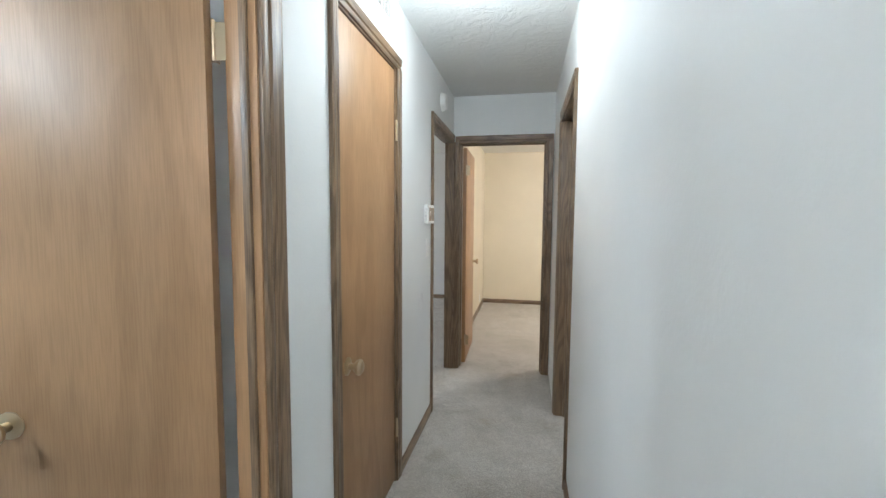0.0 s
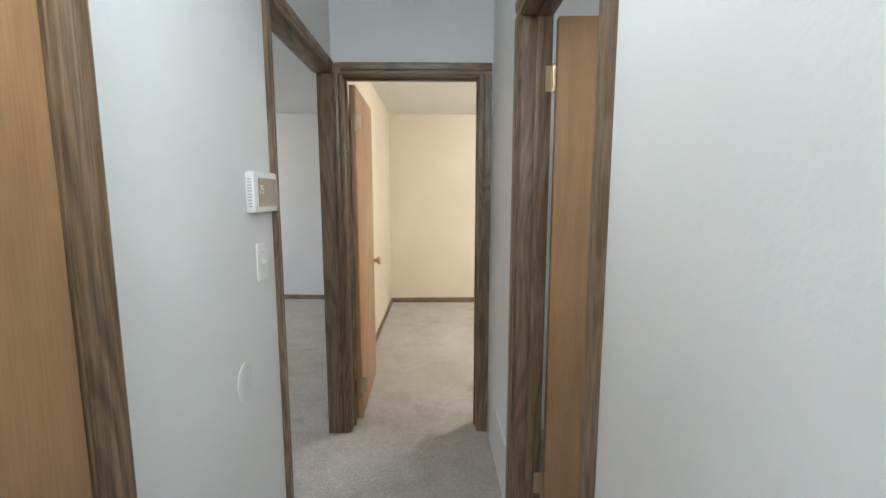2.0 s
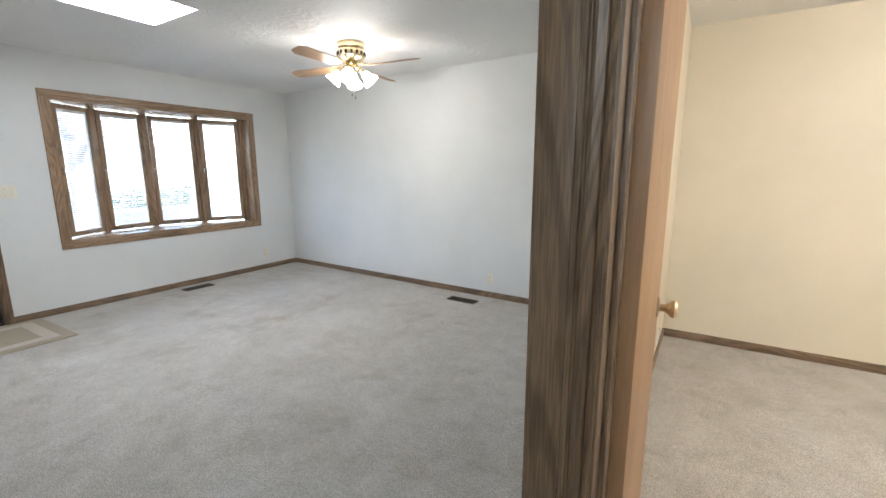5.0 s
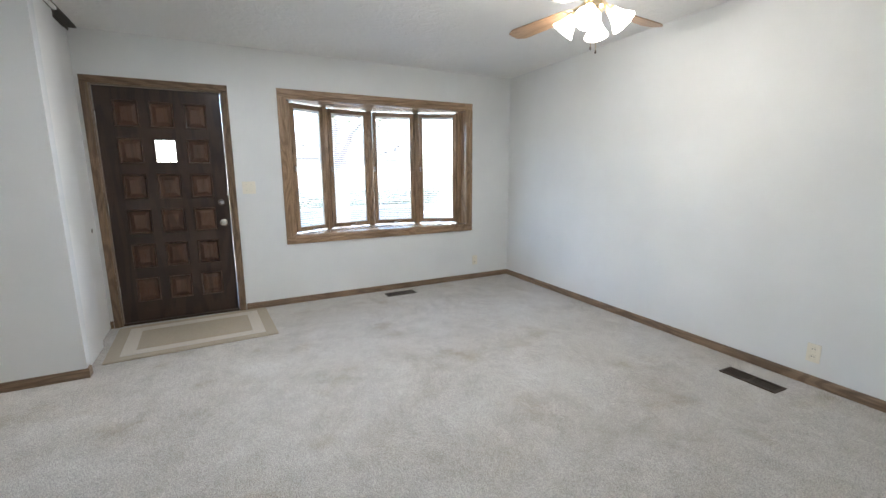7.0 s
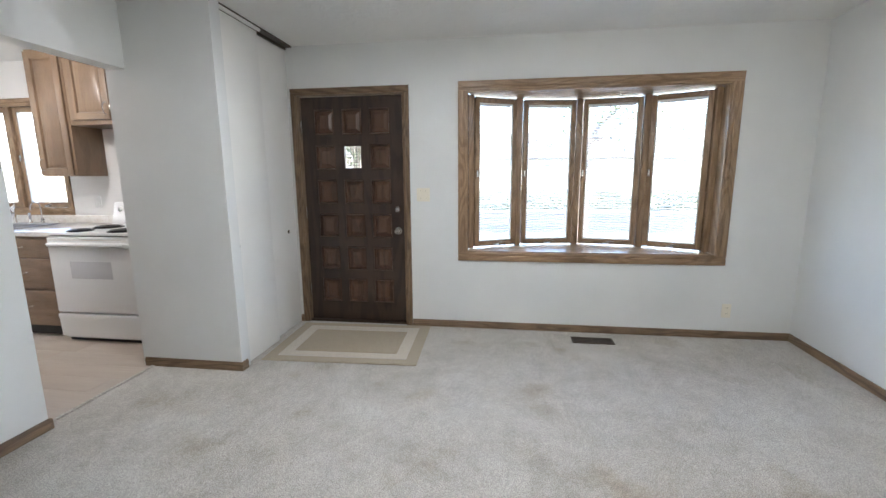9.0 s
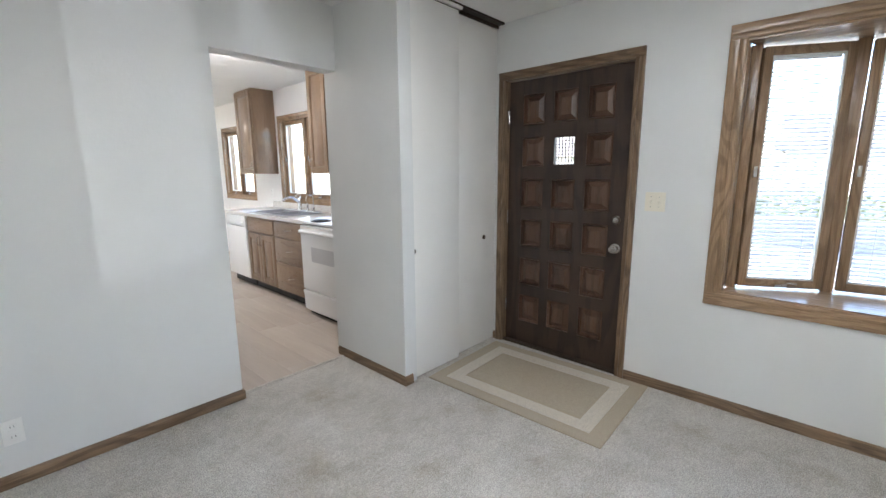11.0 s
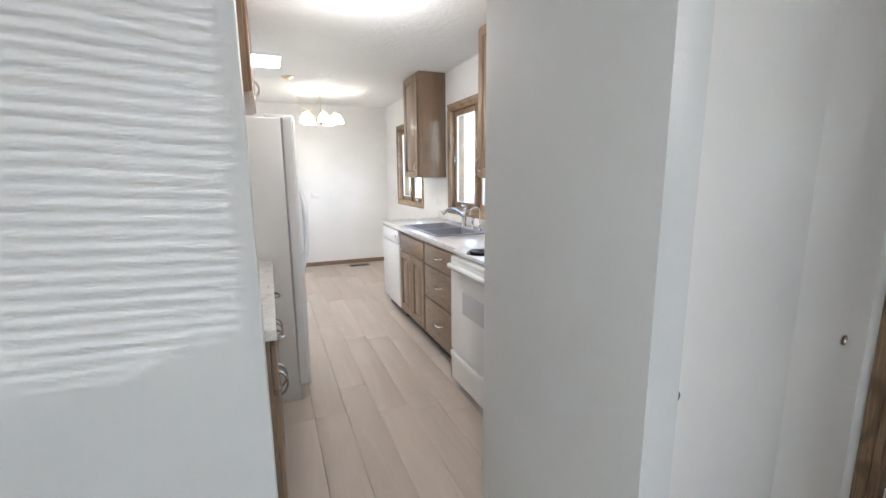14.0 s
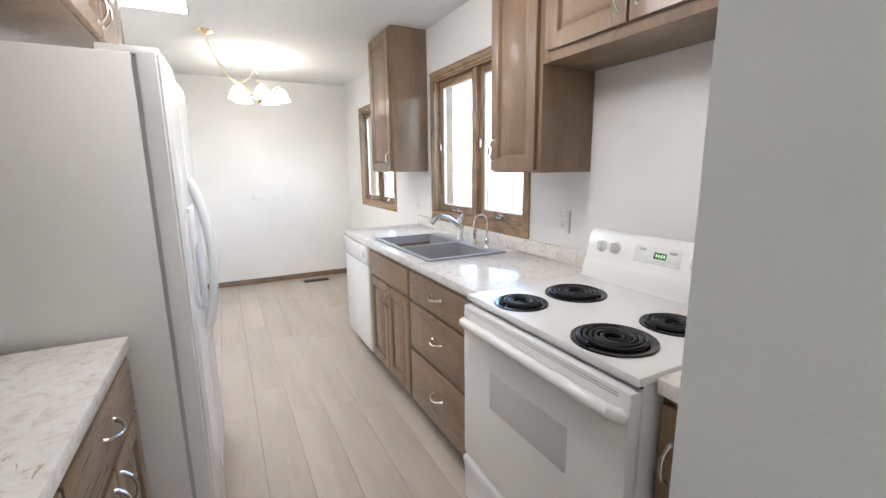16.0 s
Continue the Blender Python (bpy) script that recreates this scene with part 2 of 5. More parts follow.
def lathe(profile, n=28, bm=None, m=None):
    """A turned shape round z from (radius, height) pairs."""
    bm = bm or bmesh.new()
    m = m or Matrix()
    rings = []
    for r, z in profile:
        rings.append([bm.verts.new(m @ Vector((r * math.cos(2 * math.pi * i / n), r * math.sin(2 * math.pi * i / n), z))) for i in range(n)])
    for a, b in zip(rings, rings[1:]):
        for i in range(n):
            bm.faces.new((a[i], a[(i + 1) % n], b[(i + 1) % n], b[i]))
    for ring, flip in ((rings[0], True), (rings[-1], False)):
        if profile[0 if flip else -1][0] > 1e-4:
            bm.faces.new(ring[::-1] if flip else ring)
    bmesh.ops.recalc_face_normals(bm, faces=bm.faces)
    return bm


def tube(points, radius, n=10, bm=None):
    """A round bar along points; radius may be a list."""
    bm = bm or bmesh.new()
    pts = [Vector(p) for p in points]
    rings = []
    side = None
    for i, p in enumerate(pts):
        d = (pts[min(i + 1, len(pts) - 1)] - pts[max(i - 1, 0)]).normalized()
        if side is None:
            side = d.cross(Vector((0.3, 0.2, 1)) if abs(d.z) < 0.9 else Vector((1, 0, 0))).normalized()
        else:
            side = (side - d * side.dot(d)).normalized()
        up = d.cross(side)
        r = radius[i] if isinstance(radius, (list, tuple)) else radius
        rings.append([bm.verts.new(p + r * (side * math.cos(2 * math.pi * k / n) + up * math.sin(2 * math.pi * k / n))) for k in range(n)])
    for a, b in zip(rings, rings[1:]):
        for i in range(n):
            bm.faces.new((a[i], a[(i + 1) % n], b[(i + 1) % n], b[i]))
    bm.faces.new(rings[0][::-1])
    bm.faces.new(rings[-1])
    bmesh.ops.recalc_face_normals(bm, faces=bm.faces)
    return bm


def prism(outline, axis, a, b, bevel=0.0, bm=None):
    """An outline of (u, v) pairs pushed along the axis from a to b."""
    bm = bm or bmesh.new()
    put = {"x": lambda u, v, w: (w, u, v), "y": lambda u, v, w: (u, w, v), "z": lambda u, v, w: (u, v, w)}[axis]
    lo = [bm.verts.new(put(u, v, a)) for u, v in outline]
    hi = [bm.verts.new(put(u, v, b)) for u, v in outline]
    n = len(outline)
    fs = [bm.faces.new(lo), bm.faces.new(hi[::-1])]
    for i in range(n):
        fs.append(bm.faces.new((lo[i], hi[i], hi[(i + 1) % n], lo[(i + 1) % n])))
    bmesh.ops.recalc_face_normals(bm, faces=fs)
    if bevel:
        bmesh.ops.bevel(bm, geom=list({e for f in fs for e in f.edges}), offset=bevel, segments=2, affect="EDGES")
    return bm


def mesh_of(name, bm, mat, smooth=True):
    me = bpy.data.meshes.new(name)
    bm.to_mesh(me)
    bm.free()
    me.materials.append(mat)
    if smooth:
        for p in me.polygons:
            p.use_smooth = True
        me.set_sharp_from_angle(angle=radians(32))
    return me


def part(name, bm, mat, parent=None, label=""):
    ob = new(name, mesh_of(name, bm, mat))
    ob.parent = parent
    return tagged(ob, label)


def thing(name, label, category, x=0, y=0, z=0, rz=0, group="", kind=""):
    ob = new(name)
    ob.matrix_world = pose(x, y, z, 0, 0, rz)
    return tagged(ob, label, category, group, kind)


def structure(name, bm, mat, label="", category=""):
    return tagged(part(name, bm, mat), label, category, kind="structure")


def wall(axis, p0, p1, a0, a1, z0, z1, holes=()):
    """A wall between planes p0 and p1 across the axis, along a0..a1, with holes (b0, b1, low, high)."""
    bm = bmesh.new()

    def put(b0, b1, lo, hi):
        if b1 - b0 > 1e-4 and hi - lo > 1e-4:
            box(bm, *((p0, p1, b0, b1) if axis == "x" else (b0, b1, p0, p1)), lo, hi)
    at = a0
    for b0, b1, lo, hi in sorted(holes):
        put(at, b0, z0, z1)
        put(b0, b1, z0, lo)
        put(b0, b1, hi, z1)
        at = b1
    put(at, a1, z0, z1)
    return bm

# ---- structure ----
H = 2.44
XF, XE = -5.05, -0.085        # front wall, east wall of the living room
YS, YN = -1.35, 3.415          # south and north wall of the living room
XR = 0.873                    # right wall of the hall
SKEW = -2.3                   # the north wall is out of square by this many degrees
FAR = -6.85                   # end wall of the dining area
BAY = [(-5.19, 0.80), (-5.42, 1.22), (-5.52, 1.755), (-5.42, 2.305), (-5.19, 2.77)]

structure("floor", bx(XF - 0.2, 4.2, YS - 0.055, YN + 0.2, -0.12, 0.0), CARPET, "pale beige cut-pile carpet with faint stains", "carpet")
structure("floor_hall", bx(XE, 4.2, -5.4, YS - 0.055, -0.12, 0.0), CARPET, "pale beige cut-pile carpet of the hallway", "carpet")
structure("floor_side_room", bx(-2.45, XE, -5.4, -1.475, -0.12, 0.0), CARPET, "pale carpet behind the hallway door", "carpet")
kfloor = structure("floor_kitchen", bx(XF - 0.2, -2.45, FAR - 0.15, YS - 0.055, -0.12, -0.008), DARKGAP, "light oak vinyl plank kitchen floor", "floor")

bm = bmesh.new()
for args in ((XF - 0.2, -3.457, YS, YN + 0.2), (-2.85, XE, YS, YN + 0.2), (-3.457, -2.85, YS, 0.41), (-3.457, -2.85, 1.015, YN + 0.2)):
    box(bm, *args, H, H + 0.2)
structure("ceiling", bm, CEIL, "white textured living room ceiling", "ceiling")
bm = bmesh.new()
for args in ((XF - 0.2, -3.457, FAR - 0.15, YS), (-2.85, XE, FAR - 0.15, YS), (-3.457, -2.85, FAR - 0.15, -4.78), (-3.457, -2.85, -4.32, YS)):
    box(bm, *args, H - 0.005, H + 0.2)
structure("ceiling_kitchen", bm, CEIL, "white swirl-textured kitchen ceiling", "ceiling")
structure("ceiling_hall", bx(XE, 4.2, -5.4, 0.055, H, H + 0.2), CEIL, "white textured hallway ceiling", "ceiling")
structure("ceiling_bedroom", bx(XE, 4.2, 0.055, YN + 0.2, 2.40, 2.64), CEIL, "white textured bedroom ceiling", "ceiling")
structure("ceiling_side_room", bx(-2.45, XE, -5.4, -1.475, H - 0.01, H + 0.1), CEIL, "white ceiling of a side room", "ceiling")

structure("wall_west", wall("x", XF - 0.15, XF, FAR - 0.15, YN + 0.15, 0, H, [(-0.705, 0.235, 0, 2.045), (0.765, 2.805, 0.68, 2.04), (-4.245, -3.135, 1.045, 2.045), (-6.165, -5.165, 1.03, 2.025)]), PAINT, "off-white painted wall with the bow window and front door", "wall")
NORTH = Matrix.Translation((XF, YN, 0)) @ Matrix.Rotation(radians(SKEW), 4, "Z")
north_wall = structure("wall_north", wall("y", 0, 0.4, 0, 9.4, 0, H), PAINT, "off-white painted wall", "wall")
north_wall.matrix_world = NORTH
structure("wall_south", wall("y", -1.475, YS, -3.213, XE, 0, H), PAINT, "off-white painted wall beside the kitchen opening", "wall")
structure("wall_header", wall("y", -1.475, YS, -4.0, -3.213, 2.04, H), PAINT, "painted header over the kitchen opening", "wall")
structure("wall_closet", wall("x", -4.10, -4.0, -1.493, -0.722, 0, H), PAINT, "off-white painted closet side wall", "wall")
structure("wall_closet_back", wall("y", -1.475, -1.40, XF, -4.10, 0, H), KPAINT, "painted wall behind the closet", "wall")
structure("wall_hall_left", wall("x", XE, 0.0, -5.4, 0.0, 0, H, [(-3.45, -2.80, 0, 2.05), (-2.395, -1.70, 0, 2.13), (-0.875, 0.0, 0, 2.06)]), PAINT, "off-white painted hallway wall", "wall")
structure("wall_partition", wall("x", -0.072, -0.03, 0.0, YN, 0, H), PAINT, "painted partition wall", "wall")
structure("wall_hall_end", wall("y", 0.0, 0.11, -0.03, 4.2, 0, H, [(0.042, 0.818, 0, 2.05)]), PAINT, "painted wall at the end of the hallway", "wall")
structure("wall_hall_right", wall("x", XR, XR + 0.11, -5.4, 0.0, 0, H, [(-1.57, -0.765, 0, 2.05)]), PAINT, "off-white painted hallway wall", "wall")
structure("wall_hall_back", wall("y", -5.5, -5.4, -2.45, 4.2, 0, H), PAINT, "plain painted wall", "wall")
structure("wall_side_room", wall("y", -2.70, -2.60, -2.45, XE, 0, H), PAINT, "plain painted wall of a side room", "wall")
structure("wall_linen_closet", wall("x", -0.75, -0.65, -2.60, -1.475, 0, H), PAINT, "plain closet wall", "wall")
structure("wall_kitchen_east", wall("x", -2.60, -2.45, FAR, -1.475, 0, H), KPAINT, "white painted kitchen wall", "wall")
structure("wall_kitchen_end", wall("y", FAR - 0.15, FAR, XF, -2.45, 0, H), KPAINT, "white painted dining area wall", "wall")
structure("wall_east", wall("x", 4.2, 4.35, -5.5, YN + 0.15, 0, H), PAINT, "plain painted wall", "wall")
structure("wall_right_room", wall("y", -3.1, -3.0, XR + 0.11, 4.2, 0, H), PAINT, "plain painted wall of the room on the hallway", "wall")
bm = wall("y", 3.07, 3.09, -0.03, 4.18, 0, 2.40)
box(bm, -0.03, -0.022, 0.11, 3.07, 0, 2.40)
box(bm, 4.17, 4.19, 0.11, 3.07, 0, 2.40)
for a, b, c, d in ((-0.02, 0.042, 0, 2.40), (0.818, 4.17, 0, 2.40), (0.042, 0.818, 2.05, 2.40)):
    box(bm, a, b, 0.11, 0.118, c, d)
structure("wall_bedroom", bm, YELLOW, "cream-yellow painted bedroom walls", "wall")
bm = bmesh.new()
box(bm, XF, XF + 0.004, -5.105, -4.305, 0.9, H - 0.006)
box(bm, XF, XF + 0.004, FAR, -6.225, 0.0, H - 0.006)
box(bm, XF, XF + 0.004, -6.225, -5.105, 0.0, 0.975)
box(bm, XF, XF + 0.004, -6.225, -5.105, 2.08, H - 0.006)
box(bm, XF, XF + 0.004, -4.305, -3.075, 2.10, H - 0.006)
box(bm, XF, XF + 0.004, -5.105, -4.58, 0.0, 0.9)
box(bm, XF, XF + 0.004, -3.075, -1.475, 0.9, H - 0.006)
box(bm, XF, XF + 0.004, -4.305, -3.075, 0.9, 0.99)
structure("wall_kitchen_paint", bm, KPAINT, "white painted wall above the worktop", "wall")


def skylight(y0, y1):
    t = thing("skylight", "bright white frosted skylight panel flush with the ceiling", "skylight", -3.153, (y0 + y1) / 2, H, group="skylights", kind="structure")
    hx, hy = 0.3035, (y1 - y0) / 2
    part("diffuser", bx(-hx, hx, -hy, hy, 0.012, 0.02), SKYL, t)
    bm = bmesh.new()
    box(bm, -hx, hx, hy - 0.012, hy, -0.004, 0.012)
    box(bm, -hx, hx, -hy, -hy + 0.012, -0.004, 0.012)
    box(bm, -hx, -hx + 0.012, -hy + 0.012, hy - 0.012, -0.004, 0.012)
    box(bm, hx - 0.012, hx, -hy + 0.012, hy - 0.012, -0.004, 0.012)
    part("frame", bm, WHITE, t)


skylight(0.41, 1.015)
skylight(-4.78, -4.32)
structure("roof", bx(XF - 0.6, 4.8, FAR - 0.5, YN + 0.6, 2.66, 2.8), ROOF, "dark shingle roof slab over the house", "roof")


def baseboard(axis, plane, side, a0, a1, mat=None):
    """A low stained board along a wall; side is the way its face looks."""
    t, h = 0.013 * side, 0.062
    o = [(plane, 0), (plane + t, 0), (plane + t, h - 0.012), (plane + t * 0.45, h), (plane, h)]
    if axis == "x":
        bm = prism([(u, v) for u, v in o], "y", a0, a1)
        mt = OAK["y"]
    else:
        bm = prism([(u, v) for u, v in o], "x", a0, a1)
        mt = OAK["x"]
    return structure("baseboard", bm, mt, "low brown stained wooden baseboard", "baseboard")


baseboard("x", XF, 1, 0.290, YN)
baseboard("x", XF, 1, -0.79, -0.762)
baseboard("y", 0.0, -1, 0.013, XE - XF).matrix_world = NORTH
baseboard("y", YS, 1, -3.213, XE)
baseboard("x", -3.213, -1, -1.475, YS + 0.013)
baseboard("x", -4.0, 1, -1.475, -0.709)
baseboard("y", -0.722, 1, -4.06, -4.0)
baseboard("x", 0.0, 1, -1.655, -0.917)
baseboard("x", 0.0, 1, -2.72, -2.455)
baseboard("x", XR, -1, -5.4, -1.62)
baseboard("y", 3.07, -1, -0.02, 4.17)
baseboard("x", -0.022, 1, 0.125, 3.057)
baseboard("y", FAR, 1, XF, -2.6)
baseboard("x", -2.60, -1, FAR + 0.013, -3.66)
baseboard("x", XF + 0.004, 1, FAR + 0.013, -4.60)


def casing_profile(w):
    """Cross-section of a moulded casing: across its width, out of the wall."""
    return [(0, 0), (0, 0.010), (0.006, 0.013), (w * 0.30, 0.012), (w * 0.36, 0.009), (w * 0.44, 0.015), (w - 0.006, 0.018), (w, 0.015), (w, 0)]


def casing_leg(w, z1, inner, outsign, face, axis, plane):
    """An upright casing: inner edge at inner, growing outsign along the wall, out of the plane by face."""
    pts = [(inner + outsign * u, plane + face * v) for u, v in casing_profile(w)]
    if axis == "x":
        return prism([(b, a) for a, b in pts], "z", 0, z1)
    return prism(pts, "z", 0, z1)


def casing_head(w, z0, a0, a1, face, axis, plane):
    pts = [(plane + face * v, z0 + u) for u, v in casing_profile(w)]
    if axis == "x":
        return prism(pts, "y", a0, a1)
    return prism(pts, "x", a0, a1)


def door_frame(label, axis, p0, p1, a0, a1, top, w=0.06, faces=(1,), jamb=0.02, skip=(), mats=OAK, jambmat=None):
    """Jambs and casings round a hole a0..a1 in a wall between planes p0 < p1."""
    t = thing("door_frame", label, "door frame", kind="structure")
    hz = mats["y" if axis == "x" else "x"]

    def b(u0, u1, z0, z1, q0=p0, q1=p1):
        return bx(*((q0, q1, u0, u1) if axis == "x" else (u0, u1, q0, q1)), z0, z1, 0.0015)
    part("jamb", b(a0 - jamb, a0, 0, top), jambmat or mats["z"], t)
    part("jamb", b(a1, a1 + jamb, 0, top), jambmat or mats["z"], t)
    part("head_jamb", b(a0 - jamb, a1 + jamb, top, top + jamb), hz, t)
    for f in faces:
        plane = p1 if f > 0 else p0
        if "lo" not in skip:
            part("casing", casing_leg(w, top + 0.006, a0 - 0.006, -1, f, axis, plane), mats["z"], t)
        if "hi" not in skip:
            part("casing", casing_leg(w, top + 0.006, a1 + 0.006, 1, f, axis, plane), mats["z"], t)
        part("head_casing", casing_head(w, top + 0.006, a0 - 0.006 - w * ("lo" not in skip), a1 + 0.006 + w * ("hi" not in skip), f, axis, plane), hz, t)
    return t


def door_stop(t, axis, q0, q1, a0, a1, top):
    for u0, u1 in ((a0, a0 + 0.011), (a1 - 0.011, a1)):
        part("stop", bx(*((q0, q1, u0, u1) if axis == "x" else (u0, u1, q0, q1)), 0, top, 0.002), OAK["z"], t)
    part("stop", bx(*((q0, q1, a0 + 0.011, a1 - 0.011) if axis == "x" else (a0 + 0.011, a1 - 0.011, q0, q1)), top - 0.011, top, 0.002), OAK["y" if axis == "x" else "x"], t)


# hall to living room: a cased opening whose far post meets the bedroom door's casing
t = thing("door_frame", "dark stained oak cased opening between hallway and living room", "door frame", kind="structure")
part("jamb", bx(XE, 0.0, -0.875, -0.855, 0, 2.04, 0.0015), OAK["z"], t)
part("jamb", bx(-0.072, 0.0, -0.022, -0.0005, 0, 2.04, 0.0015), OAK["z"], t)
part("head_jamb", bx(XE, 0.0, -0.875, -0.0005, 2.04, 2.06, 0.0015), OAK["y"], t)
part("casing", casing_leg(0.05, 2.046, -0.861, -1, 1, "x", 0.0), OAK["z"], t)
part("casing", casing_leg(0.016, 2.046, -0.018, 1, 1, "x", 0.0), OAK["z"], t)
part("head_casing", casing_head(0.055, 2.046, -0.911, -0.02, 1, "x", 0.0), OAK["y"], t)
part("casing", casing_leg(0.05, 2.046, -0.861, -1, -1, "x", XE), OAK["z"], t)
part("head_casing", casing_head(0.055, 2.046, -0.911, -0.02, -1, "x", XE), OAK["y"], t)

t = door_frame("dark stained oak frame of the bedroom door", "y", 0.0, 0.118, 0.062, 0.798, 2.03, 0.06, (-1,), skip=("lo",))
part("casing", casing_leg(0.037, 2.036, 0.056, -1, -1, "y", 0.0), OAK["z"], t)
part("head_return", bx(0.019, 0.0555, -0.015, -0.0005, 2.0365, 2.095, 0.002), OAK["x"], t)
door_stop(t, "y", 0.055, 0.075, 0.062, 0.798, 2.03)
t = door_frame("dark stained oak frame of a hallway door", "x", XR, XR + 0.11, -1.55, -0.785, 2.03, 0.062, (-1,))
door_stop(t, "x", XR + 0.05, XR + 0.068, -1.55, -0.785, 2.03)
t = door_frame("honey and brown stained frame of a hallway door", "x", XE, 0.0, -3.43, -2.82, 2.03, 0.085, (1,), jambmat=SLAB)
door_stop(t, "x", -0.04, -0.02, -3.43, -2.82, 2.03)
t = door_frame("brown stained frame of the linen closet door", "x", XE, 0.0, -2.375, -1.72, 2.108, 0.06, (1,))
t = door_frame("brown stained frame of the front door", "x", XF - 0.15, XF, -0.695, 0.225, 2.03, 0.056, (1,))
part("threshold", bx(XF - 0.15, XF - 0.005, -0.695, 0.225, 0, 0.018, 0.003), VENTB, t)


def knob(parent, m, mat, r=0.030, name="door_knob", label=""):
    """A turned knob on a rose; m carries z out of the door."""
    k = part(name, lathe([(0.0, 0.062), (r * 0.75, 0.060), (r, 0.052), (r * 0.95, 0.042), (r * 0.55, 0.030), (r * 0.42, 0.022), (r * 0.42, 0.008)], 24, None, m), mat, parent, label)
    part("rose", lathe([(r * 1.15, 0.0), (r * 1.15, 0.004), (r * 0.8, 0.008), (0.0, 0.0085)], 24, None, m), mat, k)


def hinge(parent, x, y, z, mat, ry=0):
    bm = bmesh.new()
    lathe([(0.0065, z - 0.048), (0.0065, z - 0.016)], 12, bm, Matrix.Translation((x, y, 0)))
    lathe([(0.0065, z - 0.015), (0.0065, z + 0.015)], 12, bm, Matrix.Translation((x, y, 0)))
    lathe([(0.0065, z + 0.016), (0.0065, z + 0.048), (0.003, z + 0.053)], 12, bm, Matrix.Translation((x, y, 0)))
    box(bm, x - 0.0015, x + 0.0015, y - 0.03, y + 0.005, z - 0.045, z + 0.045)
    box(bm, x - 0.03, x + 0.002, y - 0.0015, y + 0.0015, z - 0.045, z + 0.045)
    part("hinge", bm, mat, parent)


def flush_door(label, x, y, rz, width, height, side, knob_sides=(1, -1), hinges=(0.22, 1.80), knob_z=0.90):
    """A flat veneered door; its hinge line at the origin, the slab along +x, its thickness towards side * y."""
    t = thing("door", label, "door", x, y, 0.012, rz)
    th = 0.035
    y0, y1 = (0, th) if side > 0 else (-th, 0)
    slab = part("slab", bx(0.004, width, y0, y1, 0, height, 0.0015), SLAB, t)
    for s in knob_sides:
        yy = y1 if s > 0 else y0
        knob(t, Matrix.Translation((width - 0.065, yy, knob_z)) @ Matrix.Rotation(radians(-90 * s), 4, "X"), OLDBRASS, label="worn brass door knob")
    part("latch_plate", bx(width - 0.001, width + 0.0012, (y0 + y1) / 2 - 0.012, (y0 + y1) / 2 + 0.012, knob_z - 0.028, knob_z + 0.028), OLDBRASS, slab)
    for z in hinges:
        hinge(t, 0.0, 0.0, z, OLDBRASS)
    return t


flush_door("open honey-coloured birch door against the bedroom wall", 0.103, 0.126, 91.2, 0.70, 2.005, 1)
flush_door("open honey-coloured birch door on the hallway", XR + 0.116, -0.789, -2, 0.755, 2.0, -1)
flush_door("open honey-coloured birch door with brass knob", -0.112, -2.826, 194, 0.565, 2.0, 1, knob_z=0.86)
t = thing("door", "closed narrow honey-coloured linen closet door", "door", 0.0, -1.722, 0.012, 270)
part("slab", bx(0.002, 0.650, -0.040, -0.004, 0, 2.09, 0.0015), SLAB, t)
knob(t, Matrix.Translation((0.585, -0.004, 0.815)) @ Matrix.Rotation(radians(-90), 4, "X"), OLDBRASS, label="worn brass door knob")
for z in (0.28, 1.80):
    hinge(t, -0.004, 0.006, z, OLDBRASS)


